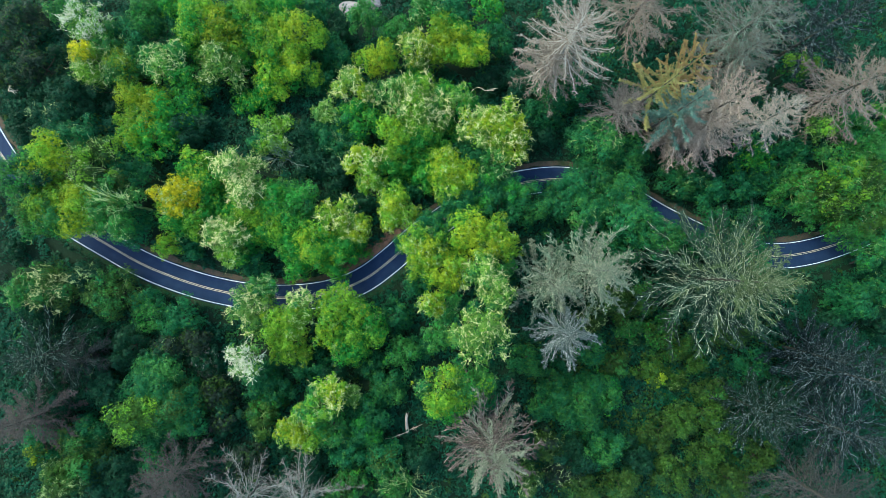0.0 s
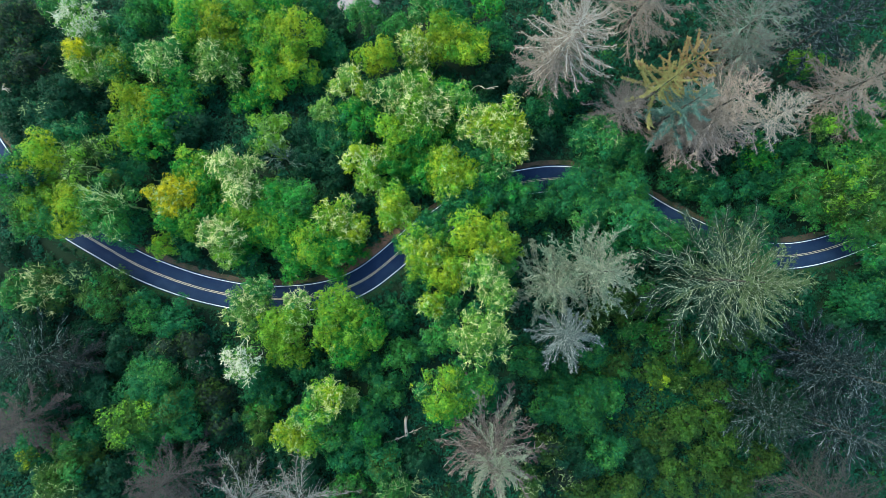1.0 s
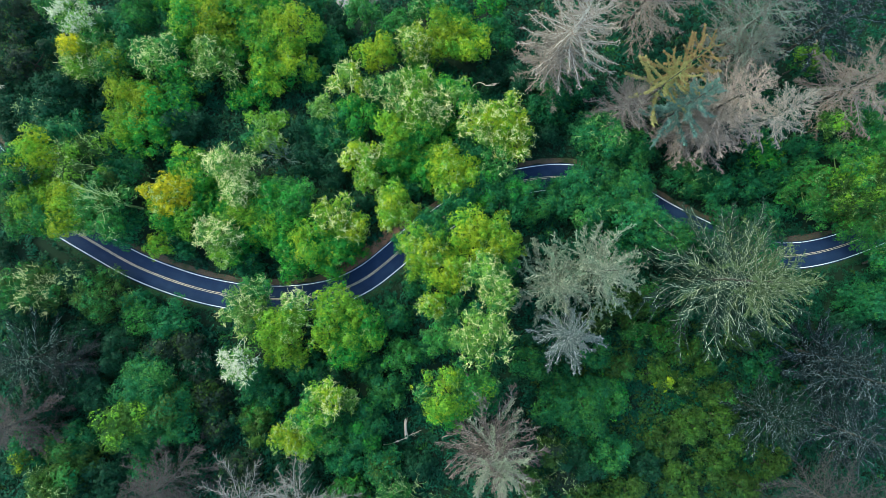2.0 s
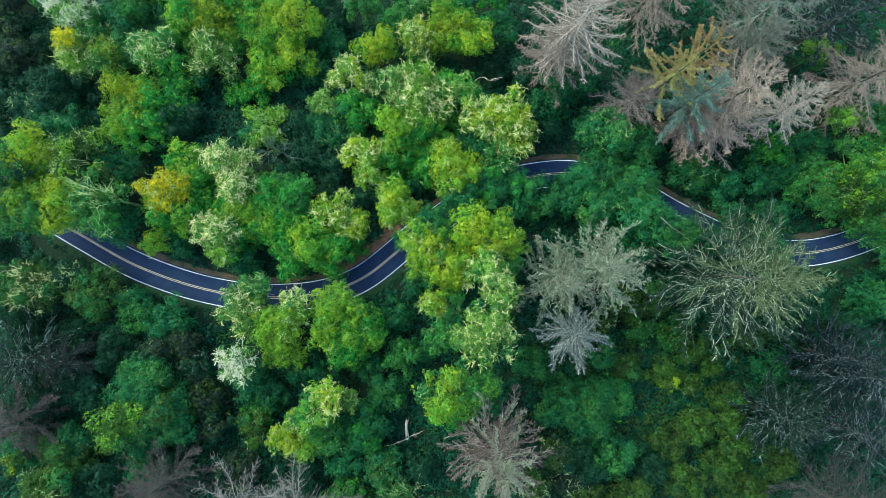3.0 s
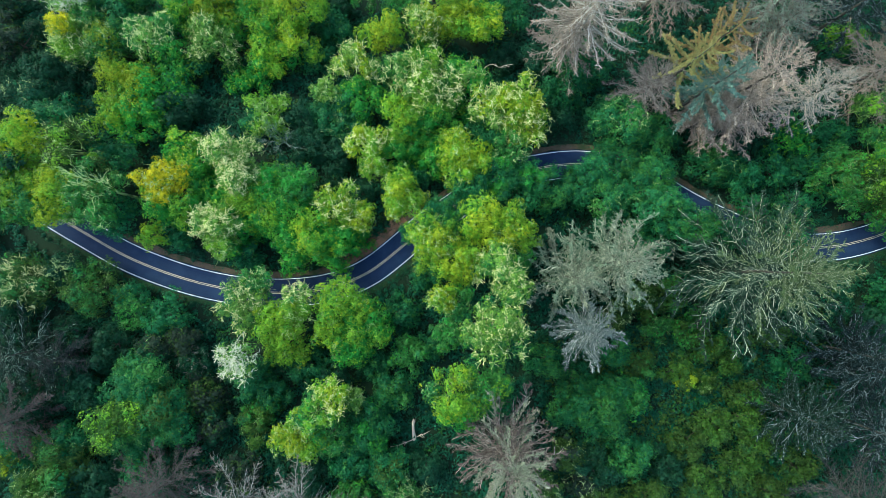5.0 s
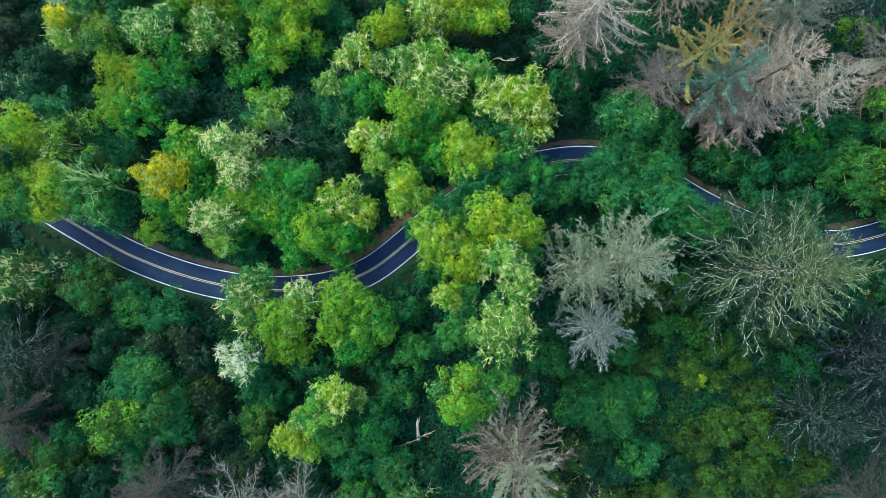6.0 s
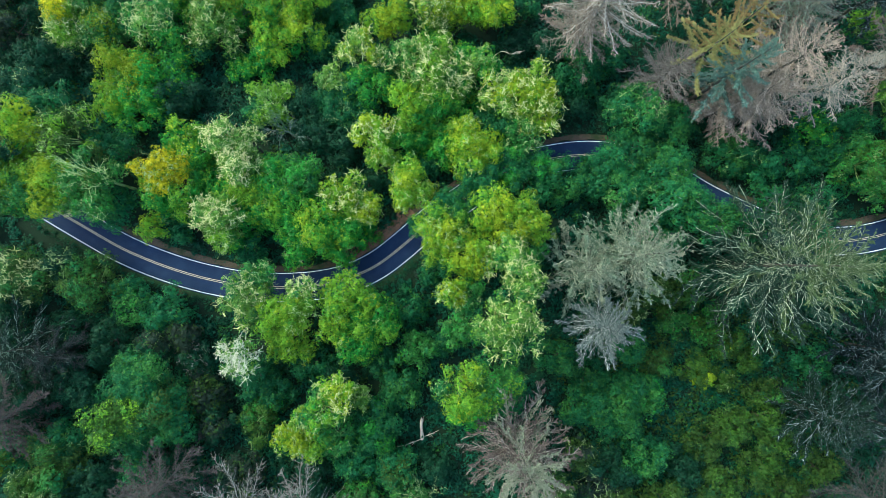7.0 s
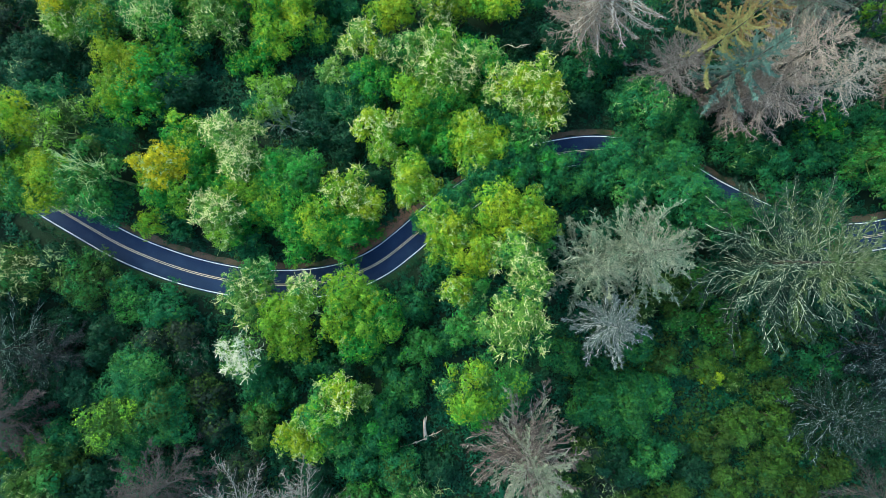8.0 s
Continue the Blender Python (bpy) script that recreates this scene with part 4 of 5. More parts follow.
# trees south of the western bend
broadleaf(-41.1, -9.6, 12.0, 5.9, "pale", "beside the winding road", "frost", second="mid", foot=(-0.3, -3.4))
broadleaf(-39.1, -5.5, 10.0, 4.3, "mid", "beside the winding road", "lichen", foot=(-0.2, 3.6))
broadleaf(-34.7, -14.1, 12.0, 5.3, "lime", "beside the winding road", "moss")
broadleaf(-30.7, -11.5, 13.0, 4.7, "lime", "beside the winding road", "lichen", foot=(0.1, -1.2))
broadleaf(-29.8, -7.6, 12.0, 3.1, "pale", "beside the winding road", "frost", foot=(1.0, -4.9))
broadleaf(-32.8, -18.2, 10.0, 5.4, "lime", "beside the winding road", "moss")
broadleaf(-40.9, -20.7, 15.0, 4.9, "pale", "in dense mixed forest", "white")
broadleaf(-20.9, -9.5, 13.0, 5.8, "lime", "beside the winding road", "moss", second="green", foot=(0.5, -1.1))
broadleaf(-16.2, -13.4, 12.0, 6.7, "green", "beside the winding road", "moss", second="lime")
broadleaf(-23.6, -15.5, 11.0, 4.0, "lime", "beside the winding road", "moss", second="green")
broadleaf(-18.9, -17.0, 10.0, 6.0, "green", "in dense mixed forest", "moss")
broadleaf(-40.0, -26.5, 4.0, 5.2, "teal", "in dense mixed forest")
broadleaf(-25.4, -30.7, 15.0, 5.2, "mid", "in dense mixed forest", "lichen", second="lime")
broadleaf(-22.5, -27.0, 14.0, 4.4, "lime", "in dense mixed forest", "frost", second="gold")
broadleaf(-29.4, -36.2, 13.0, 5.8, "lime", "in dense mixed forest", "lichen", second="gold")
broadleaf(-23.4, -36.6, 12.0, 5.1, "mid", "in dense mixed forest", "moss")
broadleaf(-16.6, -35.5, 8.0, 7.0, "teal", "in dense mixed forest", second="green")
broadleaf(-18.6, -29.0, 10.0, 3.1, "pale", "in dense mixed forest", "lichen")
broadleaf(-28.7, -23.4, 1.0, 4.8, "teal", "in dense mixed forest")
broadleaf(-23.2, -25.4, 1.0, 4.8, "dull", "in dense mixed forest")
broadleaf(-9.5, -11.6, 3.0, 4.7, "teal", "in dense mixed forest")
broadleaf(-14.9, -23.2, 2.0, 4.2, "teal", "in dense mixed forest")
broadleaf(-7.9, -20.4, 3.0, 5.0, "mid", "in dense mixed forest")
broadleaf(-2.7, -18.8, 4.0, 3.8, "teal", "in dense mixed forest")
broadleaf(-10.8, -28.4, 3.0, 5.0, "teal", "in dense mixed forest", second="mid")
broadleaf(-19.8, -42.3, 5.0, 4.9, "teal", "in dense mixed forest")
broadleaf(-12.0, -44.1, 4.0, 5.5, "teal", "in dense mixed forest", second="olive")
broadleaf(-19.8, -50.4, 5.0, 6.3, "mid", "in dense mixed forest", second="olive")
broadleaf(-9.3, -50.6, 4.0, 4.9, "mid", "in dense mixed forest", "moss")
broadleaf(-4.0, -44.3, 3.0, 4.2, "dull", "in dense mixed forest")
broadleaf(-4.1, -4.3, 2.0, 4.2, "teal", "beside the winding road")
broadleaf(-28.3, -46.0, 2.0, 5.0, "dull", "in dense mixed forest")
# the dim forest in the south-west
broadleaf(-62.6, -26.7, 12.0, 7.6, "teal", "in dense mixed forest", "moss", second="mid")
broadleaf(-65.8, -33.1, 14.0, 6.1, "mustard", "in dense mixed forest", second="lime")
broadleaf(-60.9, -34.8, 12.0, 7.3, "teal", "in dense mixed forest", "moss", second="mid")
broadleaf(-57.2, -32.5, 9.0, 7.2, "teal", "in dense mixed forest", second="olive")
broadleaf(-73.8, -6.9, 8.0, 6.4, "olive", "beside the winding road", "moss", second="mid")
broadleaf(-70.3, -18.7, 6.0, 5.1, "dull", "in dense mixed forest")
broadleaf(-59.3, -12.3, 5.0, 5.2, "teal", "beside the winding road")
broadleaf(-55.9, -17.4, 6.0, 4.6, "rust", "in dense mixed forest")
broadleaf(-61.4, -19.1, 6.0, 4.6, "rust", "in dense mixed forest", "moss", second="dull")
broadleaf(-86.4, -5.5, 10.0, 6.3, "olive", "in dense mixed forest", "frost", second="mid")
broadleaf(-92.4, -5.5, 10.0, 5.4, "mid", "in dense mixed forest", "lichen", second="olive")
broadleaf(-79.5, -2.7, 8.0, 4.1, "dull", "beside the winding road", "lichen")
broadleaf(-92.6, -10.9, 6.0, 4.9, "dull", "in dense mixed forest")
broadleaf(-50.7, -29.2, 6.0, 5.1, "rust", "in dense mixed forest", second="olive")
broadleaf(-48.4, -35.9, 5.0, 4.9, "rust", "in dense mixed forest", second="dull")
broadleaf(-39.5, -35.4, 7.0, 4.5, "olive", "in dense mixed forest", "moss", second="mustard")
broadleaf(-79.6, -23.0, 4.0, 5.2, "dull", "in dense mixed forest", "moss")
broadleaf(-78.3, -43.9, 12.0, 7.3, "olive", "in dense mixed forest", "moss", second="mid")
broadleaf(-86.5, -41.2, 12.0, 2.5, "mustard", "in dense mixed forest", second="gold")
broadleaf(-80.9, -46.4, 14.0, 5.8, "olive", "in dense mixed forest", "lichen", second="mustard")
broadleaf(-87.6, -39.9, 8.0, 4.9, "teal", "in dense mixed forest")
broadleaf(-78.0, -38.5, 8.0, 5.5, "teal", "in dense mixed forest", "moss")
broadleaf(-66.4, -12.2, 6.0, 4.6, "mid", "beside the winding road", second="dull")
broadleaf(-80.1, -16.2, 5.0, 4.4, "dull", "in dense mixed forest")
broadleaf(-89.8, -17.6, 3.0, 5.5, "dull", "in dense mixed forest", "moss")
broadleaf(-71.7, -47.5, 8.0, 6.1, "dull", "in dense mixed forest")
broadleaf(-98.5, 3.8, 2.0, 3.4, "dull", "beside the winding road")
broadleaf(-93.5, -2.2, 2.0, 3.4, "dull", "beside the winding road")
broadleaf(-66.5, -8.6, 6.0, 4.3, "teal", "beside the winding road")
broadleaf(-53.7, -22.7, 4.0, 4.1, "dull", "in dense mixed forest", "grey")
broadleaf(-87.6, -30.7, 4.0, 6.0, "dull", "in dense mixed forest")
broadleaf(-75.6, -28.0, 4.0, 5.5, "dull", "in dense mixed forest")
broadleaf(-55.7, -43.9, 4.0, 5.5, "dull", "in dense mixed forest")
broadleaf(-62.1, -42.4, 4.0, 4.9, "teal", "in dense mixed forest")
broadleaf(-39.1, -32.8, 6.0, 4.6, "mid", "in dense mixed forest", second="olive")
broadleaf(-36.1, -29.6, 3.0, 4.2, "teal", "in dense mixed forest")
broadleaf(-42.7, -44.2, 3.0, 5.0, "rust", "in dense mixed forest")
# the clearing in the south-east
broadleaf(56.4, -27.2, 4.0, 3.3, "mustard", "in dense mixed forest", "moss", second="olive")
broadleaf(61.9, -22.7, 4.0, 3.6, "mustard", "in dense mixed forest", second="mid")
broadleaf(52.8, -15.3, 4.0, 4.7, "mid", "in dense mixed forest", second="mustard")
broadleaf(45.0, -14.7, 4.0, 4.4, "mid", "in dense mixed forest", "moss", second="olive")
broadleaf(33.3, -31.2, 7.0, 7.6, "teal", "in dense mixed forest", second="mid")
broadleaf(38.9, -29.5, 5.0, 5.2, "mid", "in dense mixed forest", second="teal")
broadleaf(26.0, -32.0, 3.0, 5.5, "teal", "in dense mixed forest", second="mid")
broadleaf(63.8, -34.5, 4.0, 4.9, "mustard", "in dense mixed forest", second="olive")
broadleaf(57.7, -36.4, 4.0, 4.7, "olive", "in dense mixed forest", second="mustard")
broadleaf(52.7, -39.4, 3.0, 5.0, "olive", "in dense mixed forest")
broadleaf(67.0, -39.7, 4.0, 4.4, "olive", "in dense mixed forest", second="mustard")
broadleaf(54.9, -48.4, 4.0, 5.2, "olive", "in dense mixed forest", second="mustard")
broadleaf(69.2, -50.7, 5.0, 5.2, "olive", "in dense mixed forest")
broadleaf(47.2, -44.7, 3.0, 4.7, "dull", "in dense mixed forest")
broadleaf(43.1, -51.4, 3.0, 5.3, "olive", "in dense mixed forest")
broadleaf(63.5, -44.7, 3.0, 4.7, "olive", "in dense mixed forest", second="mustard")
broadleaf(39.2, -42.1, 3.0, 5.5, "teal", "in dense mixed forest", second="mid")
broadleaf(31.3, -43.7, 2.0, 5.6, "dull", "in dense mixed forest")
broadleaf(56.9, -19.1, 3.0, 4.2, "mustard", "in dense mixed forest", second="mid")
broadleaf(64.9, -29.9, 3.0, 4.2, "olive", "in dense mixed forest", second="mid")
broadleaf(41.9, -23.2, 3.0, 4.4, "olive", "in dense mixed forest", second="mid")
broadleaf(50.4, -24.7, 2.0, 4.2, "mustard", "in dense mixed forest", second="olive")
broadleaf(75.4, -23.5, 2.0, 4.7, "teal", "in dense mixed forest")
broadleaf(70.7, -16.5, 3.0, 4.4, "olive", "in dense mixed forest")
broadleaf(96.9, -8.4, 4.0, 6.0, "teal", "in dense mixed forest")
broadleaf(105.3, -4.3, 4.0, 6.0, "teal", "in dense mixed forest", "moss")
broadleaf(105.7, -13.9, 3.0, 5.5, "dull", "in dense mixed forest")
broadleaf(92.9, -15.2, 3.0, 5.0, "dull", "in dense mixed forest")
broadleaf(75.8, -44.9, 3.0, 5.0, "olive", "in dense mixed forest")
broadleaf(33.9, -51.6, 2.0, 4.7, "olive", "in dense mixed forest")
broadleaf(43.8, -9.6, 5.0, 4.4, "mustard", "in dense mixed forest", second="olive")
broadleaf(26.5, -42.0, 2.0, 4.2, "rust", "in dense mixed forest", second="olive")
broadleaf(48.5, -8.3, 4.0, 4.7, "mustard", "in dense mixed forest", second="mid")
broadleaf(25.9, -41.8, 4.0, 4.2, "olive", "in dense mixed forest", "lichen")
broadleaf(30.2, -47.8, 4.0, 4.2, "rust", "in dense mixed forest", "lichen")
broadleaf(21.6, -49.2, 4.0, 4.2, "olive", "in dense mixed forest", "lichen")
broadleaf(36.8, -12.4, 4.0, 4.2, "olive", "in dense mixed forest", "lichen")
broadleaf(41.2, -7.5, 4.0, 4.2, "mustard", "in dense mixed forest", "lichen")
broadleaf(27.7, -26.0, 6.0, 4.8, "teal", "in dense mixed forest", second="mid")
broadleaf(21.6, -22.1, 6.0, 4.8, "teal", "in dense mixed forest", second="mid")
broadleaf(36.3, -20.3, 6.0, 4.8, "teal", "in dense mixed forest", second="mid")
broadleaf(52.3, -26.4, 5.0, 2.6, "gold", "in dense mixed forest")
broadleaf(56.7, -20.6, 5.0, 2.8, "mustard", "in dense mixed forest", second="gold")
# conifers and leafless trees
conifer(28.0, 47.1, 30.0, 10.5, "bare", "bleached", "dead", "dead spruce with bare bleached white branches in dense forest", low=0.3, dense=16, count=84, spread=0.5, steep=26)
conifer(24.9, 44.5, 20.0, 9.0, "thin", "grey", "dead", "dead spruce with grey-brown withered twigs in dense forest", low=0.2)
conifer(46.5, 36.7, 27.5, 9.2, "plume", "moss", "yellow", "spruce with yellowing mossy boughs among dead trees", low=0.44, dense=22, count=36, spread=0.62, steep=24)
conifer(42.1, 35.0, 19.0, 8.5, "thin", "grey", "umber", "withered grey-brown spruce among other conifers", low=0.15)
conifer(50.3, 39.7, 29.5, 7.6, "plume", "moss", "ochre", "spruce with ochre withering boughs among dead trees", low=0.35, dense=20, count=36, spread=0.5, steep=24)
conifer(59.2, 33.0, 30.5, 11.5, "thin", "bone", "dead", "large dead spruce with bare grey-pink branches", tip="umber", tip_from=0.6, mixed=0.5, low=0.15, dense=20)
conifer(59.2, 30.0, 22.0, 10.0, "thin", "bone", "dead", "dead spruce with bare grey branches near the road", low=0.12, dense=20)
conifer(54.8, 29.1, 17.0, 9.0, "thin", "bone", "dead", "withered grey-brown spruce among other conifers", low=0.1, dense=20)
conifer(50.5, 32.2, 30.0, 8.0, "full", "ash", "blue", "living blue-green spruce among dead trees", low=0.3)
conifer(72.0, 31.3, 25.0, 8.0, "thin", "bone", "silver", "silvery lichen-covered spruce among dead trees", low=0.3)
conifer(60.2, -3.1, 33.0, 17.5, "full", "sage", "sage", "large grey-green spruce with mossy lichen boughs beside the road", tip="straw", low=0.08, dense=26, count=130)
conifer(33.0, -1.3, 28.0, 11.5, "tuft", "sage", "frost", "grey-green spruce with lichen-covered boughs", tip="drab", tip_from=0.62, mixed=0.4, low=0.12, dense=24, count=90)
conifer(25.0, -4.0, 23.0, 9.5, "tuft", "sage", "frost", "grey lichen-covered spruce beside leafy trees", tip="drab", tip_from=0.62, mixed=0.4, low=0.12, dense=22, count=76)
conifer(27.6, -14.6, 23.0, 8.6, "full", "silver", "silver", "silvery blue-grey spruce at the edge of a clearing", low=0.3, dense=11, count=72)
conifer(11.6, -36.8, 32.0, 11.5, "full", "grey", "umber", "half-dead spruce with grey-brown twigs and pale branches", tip="drab", tip_from=0.62, mixed=0.3, low=0.15, dense=13, count=104)
conifer(67.9, 51.8, 29.0, 12.0, "thin", "ash", "umber", "withered grey-green spruce in dense forest", low=0.15, dense=20)
conifer(46.4, 58.2, 28.0, 11.0, "thin", "grey", "dead", "dead spruce with grey bare branches in dense forest", low=0.15, dense=20)
conifer(69.7, 47.9, 17.0, 9.0, "thin", "ash", "dead", "withered grey-green spruce among dead trees", low=0.1)
conifer(89.6, 38.2, 28.0, 12.0, "thin", "grey", "dead", "dead spruce with purple-grey bare branches", low=0.15, dense=20)
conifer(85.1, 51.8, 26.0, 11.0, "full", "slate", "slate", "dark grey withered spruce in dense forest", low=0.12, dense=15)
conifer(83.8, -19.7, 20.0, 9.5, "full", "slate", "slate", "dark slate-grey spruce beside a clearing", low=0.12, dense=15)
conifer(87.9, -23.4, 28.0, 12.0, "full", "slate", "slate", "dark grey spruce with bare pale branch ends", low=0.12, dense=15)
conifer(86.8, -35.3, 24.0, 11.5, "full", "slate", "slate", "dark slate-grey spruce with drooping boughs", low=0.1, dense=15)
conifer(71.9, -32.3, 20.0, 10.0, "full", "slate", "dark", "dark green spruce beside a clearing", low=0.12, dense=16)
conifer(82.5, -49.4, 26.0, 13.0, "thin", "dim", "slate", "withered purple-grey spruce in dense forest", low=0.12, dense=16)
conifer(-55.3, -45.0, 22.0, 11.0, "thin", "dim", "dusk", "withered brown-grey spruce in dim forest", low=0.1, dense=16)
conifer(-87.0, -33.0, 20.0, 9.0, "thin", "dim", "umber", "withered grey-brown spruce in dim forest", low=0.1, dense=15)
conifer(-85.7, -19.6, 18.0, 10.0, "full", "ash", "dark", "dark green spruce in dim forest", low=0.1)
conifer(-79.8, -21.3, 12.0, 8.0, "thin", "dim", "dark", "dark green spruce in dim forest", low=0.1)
conifer(-40.0, -49.9, 22.0, 13.0, "thin", "drift", "umber", "withered spruce with pale crooked branches in dim forest", low=0.2, dense=13, count=34)
conifer(-28.7, -50.5, 22.0, 12.5, "thin", "drift", "umber", "withered spruce with pale crooked branches in dim forest", low=0.2, dense=13, count=32)
bare_tree(-68.0, 13.1, 20.0, 4.8, "lichen", "pale leafless branches standing out of a green tree", spread=0.75)
bare_tree(-34.7, 24.7, 8.0, 5.0, "ash", "leafless tree with grey-green branches in a gap")
bare_tree(-22.6, 27.4, 6.0, 4.0, "lichen", "leafless tree with pale branches")
bare_tree(-5.8, -50.3, 9.0, 6.0, "lichen", "leafless tree covered with lichen")


# ---------------------------------------------------------------- fallen wood and stone
def fallen_tree(x, y, turn, length):
    rng = np.random.default_rng(77)
    log = tagged(new("fallen_tree"), "bleached grey fallen tree with bare branches among undergrowth", "fallen tree")
    log.location = (x, y, float(terrain(x, y)) + 0.9)
    log.rotation_euler = (0, radians(-12), radians(turn))
    s = np.linspace(0, 1, 8)
    line = np.stack([s * length, 0.15 * np.sin(3 * s), 0.3 * s], 1)
    v, f = tubes(line[None], (0.36 * (1.15 - 0.5 * s) * (1 + 0.12 * np.sin(9 * s)))[None], 9)
    part("trunk", mesh_of("trunk", v, f, [TWIG["bone"]], smooth=True), log)
    for _ in range(5):
        b = line[-1] + np.array([0.0, *rng.normal(0, 0.16, 2)])
        v, f = tubes((b + np.linspace(-0.4, rng.uniform(0.5, 1.3), 4)[:, None] * np.array([1.0, *rng.normal(0, 0.12, 2)]))[None], np.array([[0.12, 0.10, 0.06, 0.01]]), 5)
        part("splinter", mesh_of("splinter", v, f, [TWIG["bone"]]), log)
    for a, out, bend in ((0.08, 4.6, 105), (0.15, 2.8, -70)):
        e = np.array([math.cos(radians(bend)), math.sin(radians(bend)), 0.12])
        u = np.linspace(0, 1, 6)
        way = np.array([a * length, 0, 0.3]) + e * (u * out)[:, None] + rng.normal(0, 0.07, (6, 3)).cumsum(0) * u[:, None]
        pieces = [(*tubes(way[None], np.linspace(0.08, 0.03, 6)[None], 5), 0)]
        root = way[rng.integers(2, 6, 8)]
        d = unit(e + rng.normal(0, 0.6, (8, 3)))
        w = np.linspace(0, 1, 3)[None, :, None]
        pieces.append((*tubes(root[:, None] + d[:, None] * w * 0.9, np.linspace(0.05, 0.02, 3)[None] * np.ones((8, 1)), 5), 0))
        v, f, _ = joined(pieces)
        part("branch", mesh_of("branch", v, f, [TWIG["bone"]]), log)


def dead_branch(x, y, up, turn, length):
    """A bare bleached stem that leans out of the undergrowth and forks at its end."""
    rng = np.random.default_rng(int(100 * length))
    ob = tagged(new("dead_branch"), "bleached bare branch leaning out of dark undergrowth", "branch")
    ob.location = (x, y, float(terrain(x, y)))
    ob.rotation_euler = (0, 0, radians(turn))
    u = np.linspace(0, 1, 8)
    line = np.stack([u * length, 0.95 * np.sin(6 * u) * u, up * np.sqrt(u)], 1)
    v, f = tubes(line[None], np.linspace(0.10, 0.045, 8)[None], 6)
    part("stem", mesh_of("stem", v, f, [TWIG["bone"]], smooth=True), ob)
    for a in (4, 5, 6, 7, 7, 6):
        d = unit(np.array([0.8, 0, 0.1]) + rng.normal(0, 0.6, 3))
        w = np.linspace(0, 1, 4)[:, None]
        v, f = tubes((line[a] + d * w * rng.uniform(0.9, 1.9) + rng.normal(0, 0.06, (4, 3)).cumsum(0) * w)[None], np.linspace(0.055, 0.03, 4)[None], 5)
        part("fork", mesh_of("fork", v, f, [TWIG["bone"]]), ob)


def boulder(x, y, size, seed):
    bm = bmesh.new()
    bmesh.ops.create_icosphere(bm, subdivisions=4, radius=1.0)
    for v in bm.verts:
        k = 1 + 0.30 * noise.noise(v.co * 1.3 + Vector((seed, 0, 0))) + 0.10 * noise.noise(v.co * 4 + Vector((0, seed, 0)))
        v.co = Vector((v.co.x * size[0], v.co.y * size[1], v.co.z * size[2])) * k
    me = bpy.data.meshes.new("boulder")
    bm.to_mesh(me)
    bm.free()
    me.materials.append(STONE)
    ob = tagged(new("boulder", me), "pale pinkish-grey boulder on bare forest ground", "rock")
    ob.location = (x, y, float(terrain(x, y)) + 0.3 * size[2])


fallen_tree(-6.4, -39.3, 94, 4.4)
boulder(-21.5, 66.1, (3.4, 2.2, 1.3), 3.0)
boulder(-16.7, 67.9, (2.6, 1.6, 1.1), 8.0)
dead_branch(8.6, 42.8, 9.0, -22, 4.6)
dead_branch(-101.9, 43.0, 9.0, -30, 6.0)


# ---------------------------------------------------------------- undergrowth
def undergrowth(name, label, leaf, seed, keep, count, n=27, big=1.0):
    """Low bushes all over the forest floor, off the road."""
    rng = np.random.default_rng(seed)
    x, y = rng.uniform(-120, 120, count), rng.uniform(-76, 76, count)
    far, side = from_road(x, y)
    ok = (far > np.where(side > 0, 4.3, 3.7) + rng.uniform(0, 0.8, count)) & keep(x, y, rng.random(count))
    roof = np.array([c for c in COVER if c[2] > 0])
    for cx, cy, cr in roof:
        ok &= np.hypot(x - cx, y - cy) > 0.62 * cr
    x, y, far = x[ok], y[ok], far[ok]
    z = terrain(x, y)
    r = rng.uniform(0.8, 1.9, len(x)) * big * np.clip(0.30 + 0.14 * (far - 4), 0.30, 1.0)
    tall = r * rng.uniform(0.5, 1.5, len(x))
    d = unit(rng.normal(0, 1, (len(x), n, 3)))
    d[..., 2] = np.abs(d[..., 2])
    lump = rng.uniform(0.35, 1.05, (len(x), n))
    p = np.stack([x, y, z], 1)[:, None] + d * np.stack([r, r, tall], 1)[:, None] * lump[..., None]
    v, f = sprigs(rng, p.reshape(-1, 3), d.reshape(-1, 3) * 0.5 + np.array([0, 0, 0.7]), np.repeat(0.18 + 0.11 * r, n))
    tagged(new(name, mesh_of(name, v, f, [LEAF[leaf]])), label, "undergrowth", kind="stuff")


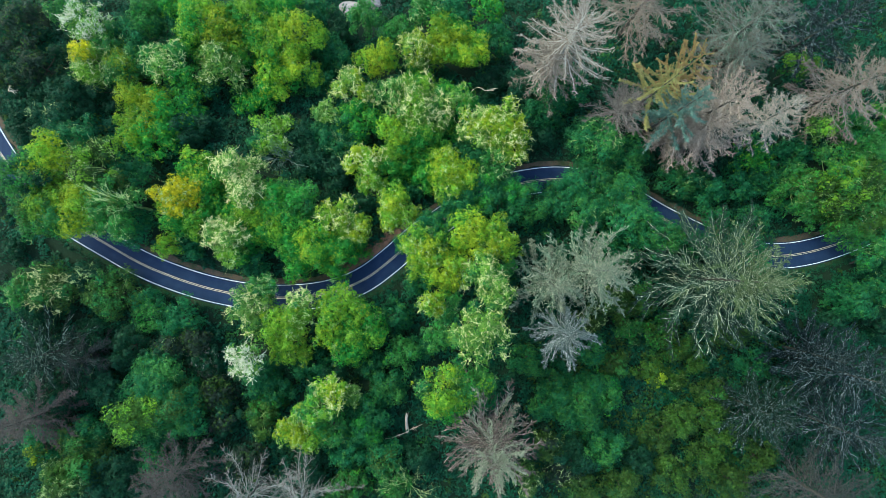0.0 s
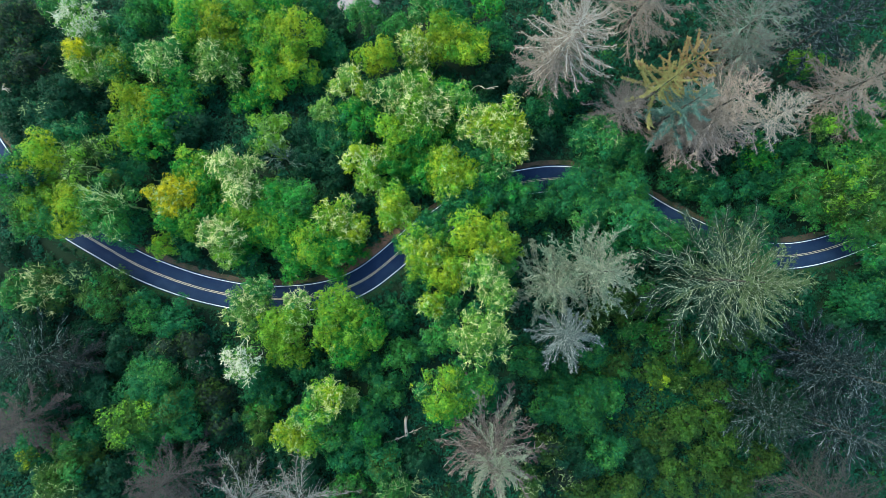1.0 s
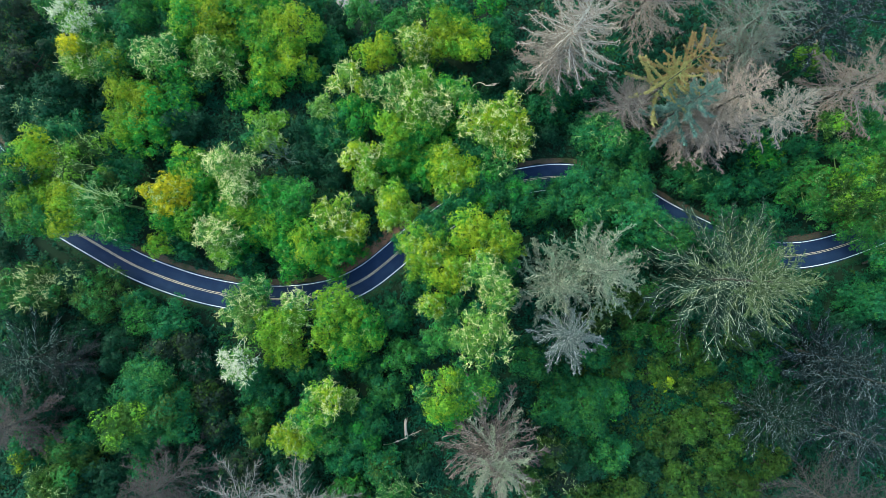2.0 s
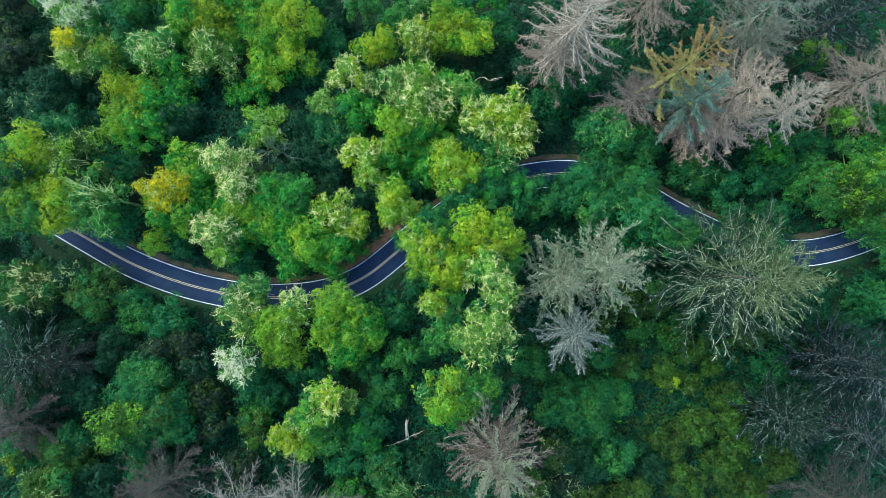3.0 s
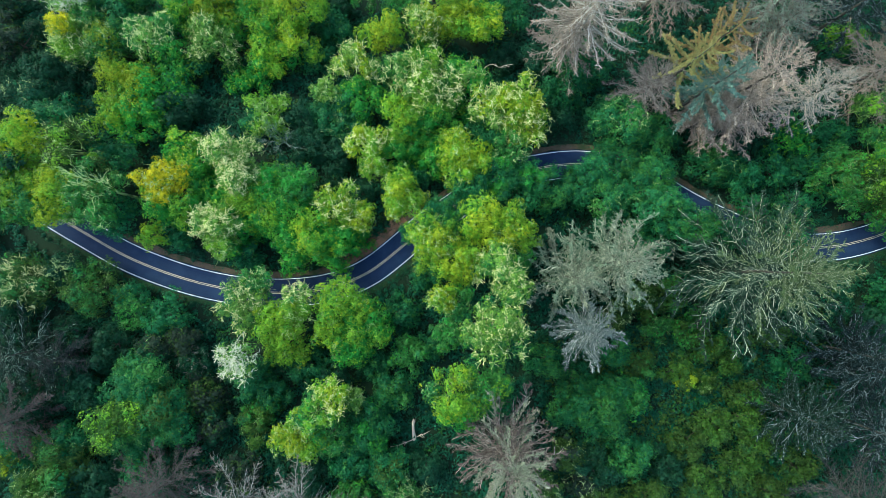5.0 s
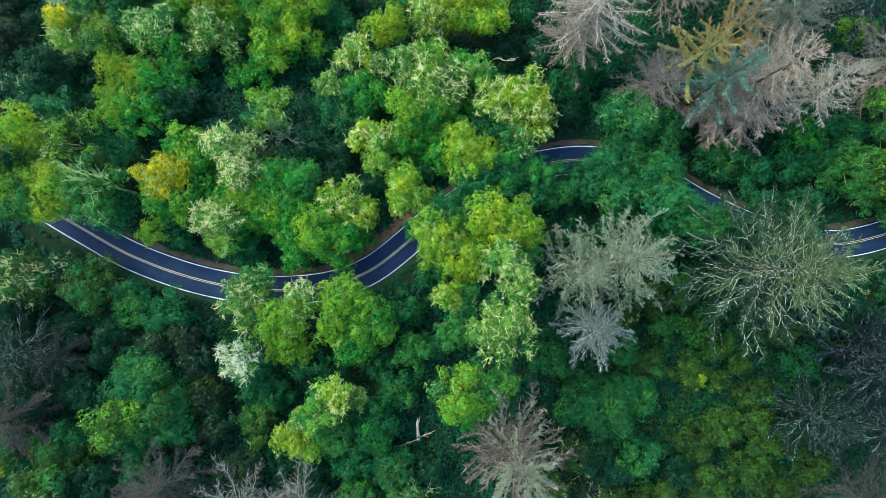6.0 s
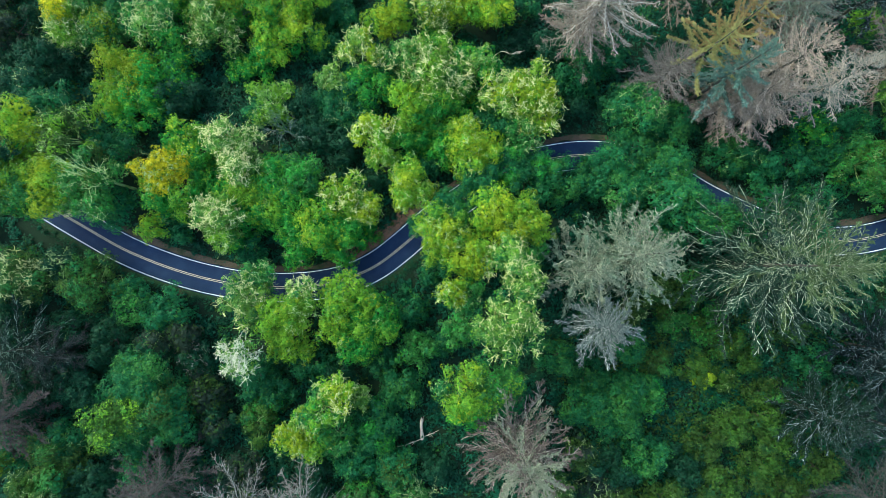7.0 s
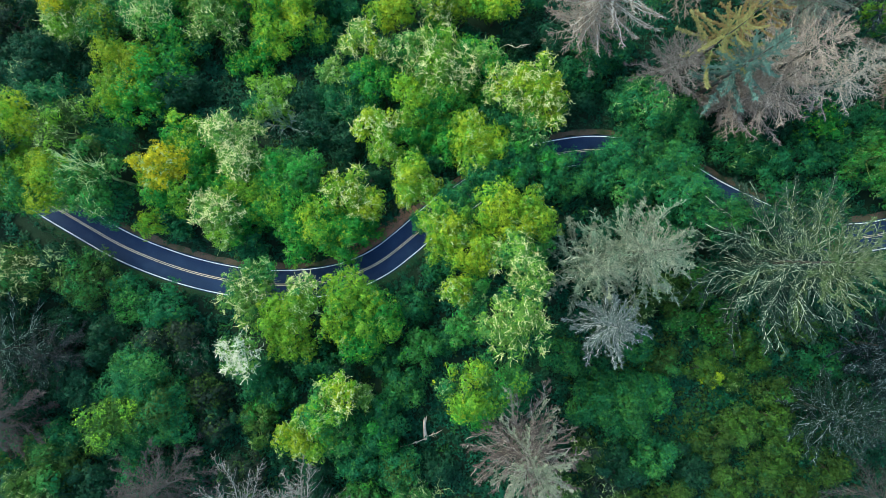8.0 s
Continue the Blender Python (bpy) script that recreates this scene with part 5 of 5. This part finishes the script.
def verge_grass():
    """Tufts of grass and weeds along both edges of the road."""
    rng = np.random.default_rng(31)
    n = 15000
    i = rng.integers(0, len(LINE), n)
    off = (3.45 + 1.9 * rng.random(n) ** 0.7) * rng.choice([-1.0, -1.0, 1.0], n)
    off = np.where(off > 0, off + 0.55, off)
    xy = LINE[i] + LEFT[i] * off[:, None] + rng.normal(0, 0.25, (n, 2))
    far, _ = from_road(xy[:, 0], xy[:, 1])
    xy = xy[far > 3.4]
    at = np.column_stack([xy, terrain(xy[:, 0], xy[:, 1]) + 0.12])
    v, f = sprigs(rng, at, np.tile([0.0, 0.0, 0.8], (len(at), 1)), rng.uniform(0.12, 0.26, len(at)), 0.5)
    tagged(new("grass", mesh_of("grass", v, f, [LEAF["dull"]])), "dark green grass and weeds along the road", "grass", kind="stuff")


verge_grass()


def patchy(x, y, seed):
    return 0.5 + 0.5 * np.sin(x * 0.13 + 2.1 * np.sin(y * 0.11 + seed) + seed) * np.cos(y * 0.17 + 1.4 * np.sin(x * 0.07 - seed))


def shade_bank(x, y):
    """The bank south of the western bend: bushes thinned, so dark floor stands in for deep shade."""
    return smooth(-70, -76, x) * smooth(-6, -2, y) * smooth(14, 10, y)


def sunny(x, y):
    return smooth(18, 34, x) * smooth(-8, -16, y) * smooth(88, 70, x)


undergrowth("undergrowth", "dark blue-green ferns and bushes on the forest floor", "fern", 21, lambda x, y, k: k < (0.75 * patchy(x, y, 0.3) * (1 - 0.4 * sunny(x, y)) + 0.2) * (1 - 0.6 * shade_bank(x, y)), 17500)
undergrowth("undergrowth", "dull green brambles and bushes on the forest floor", "dull", 22, lambda x, y, k: k < (0.8 * (1 - patchy(x, y, 0.3)) + 0.3) * (1 - 0.6 * shade_bank(x, y)), 16000)
undergrowth("undergrowth", "olive-green thicket with yellowing leaves in a clearing", "olive", 23, lambda x, y, k: k < sunny(x, y) * 0.95 + 0.10 * patchy(x, y, 2.0), 9000)
undergrowth("undergrowth", "brownish withered bushes on the forest floor", "rust", 24, lambda x, y, k: k < 0.35 * smooth(0.75, 0.95, patchy(x, y, 4.4)), 5000)
undergrowth("undergrowth", "fresh mid-green bushes between the trees", "mid", 25, lambda x, y, k: k < 0.3 * smooth(0.6, 0.9, patchy(x, y, 6.1)) + 0.1 * sunny(x, y), 7000)
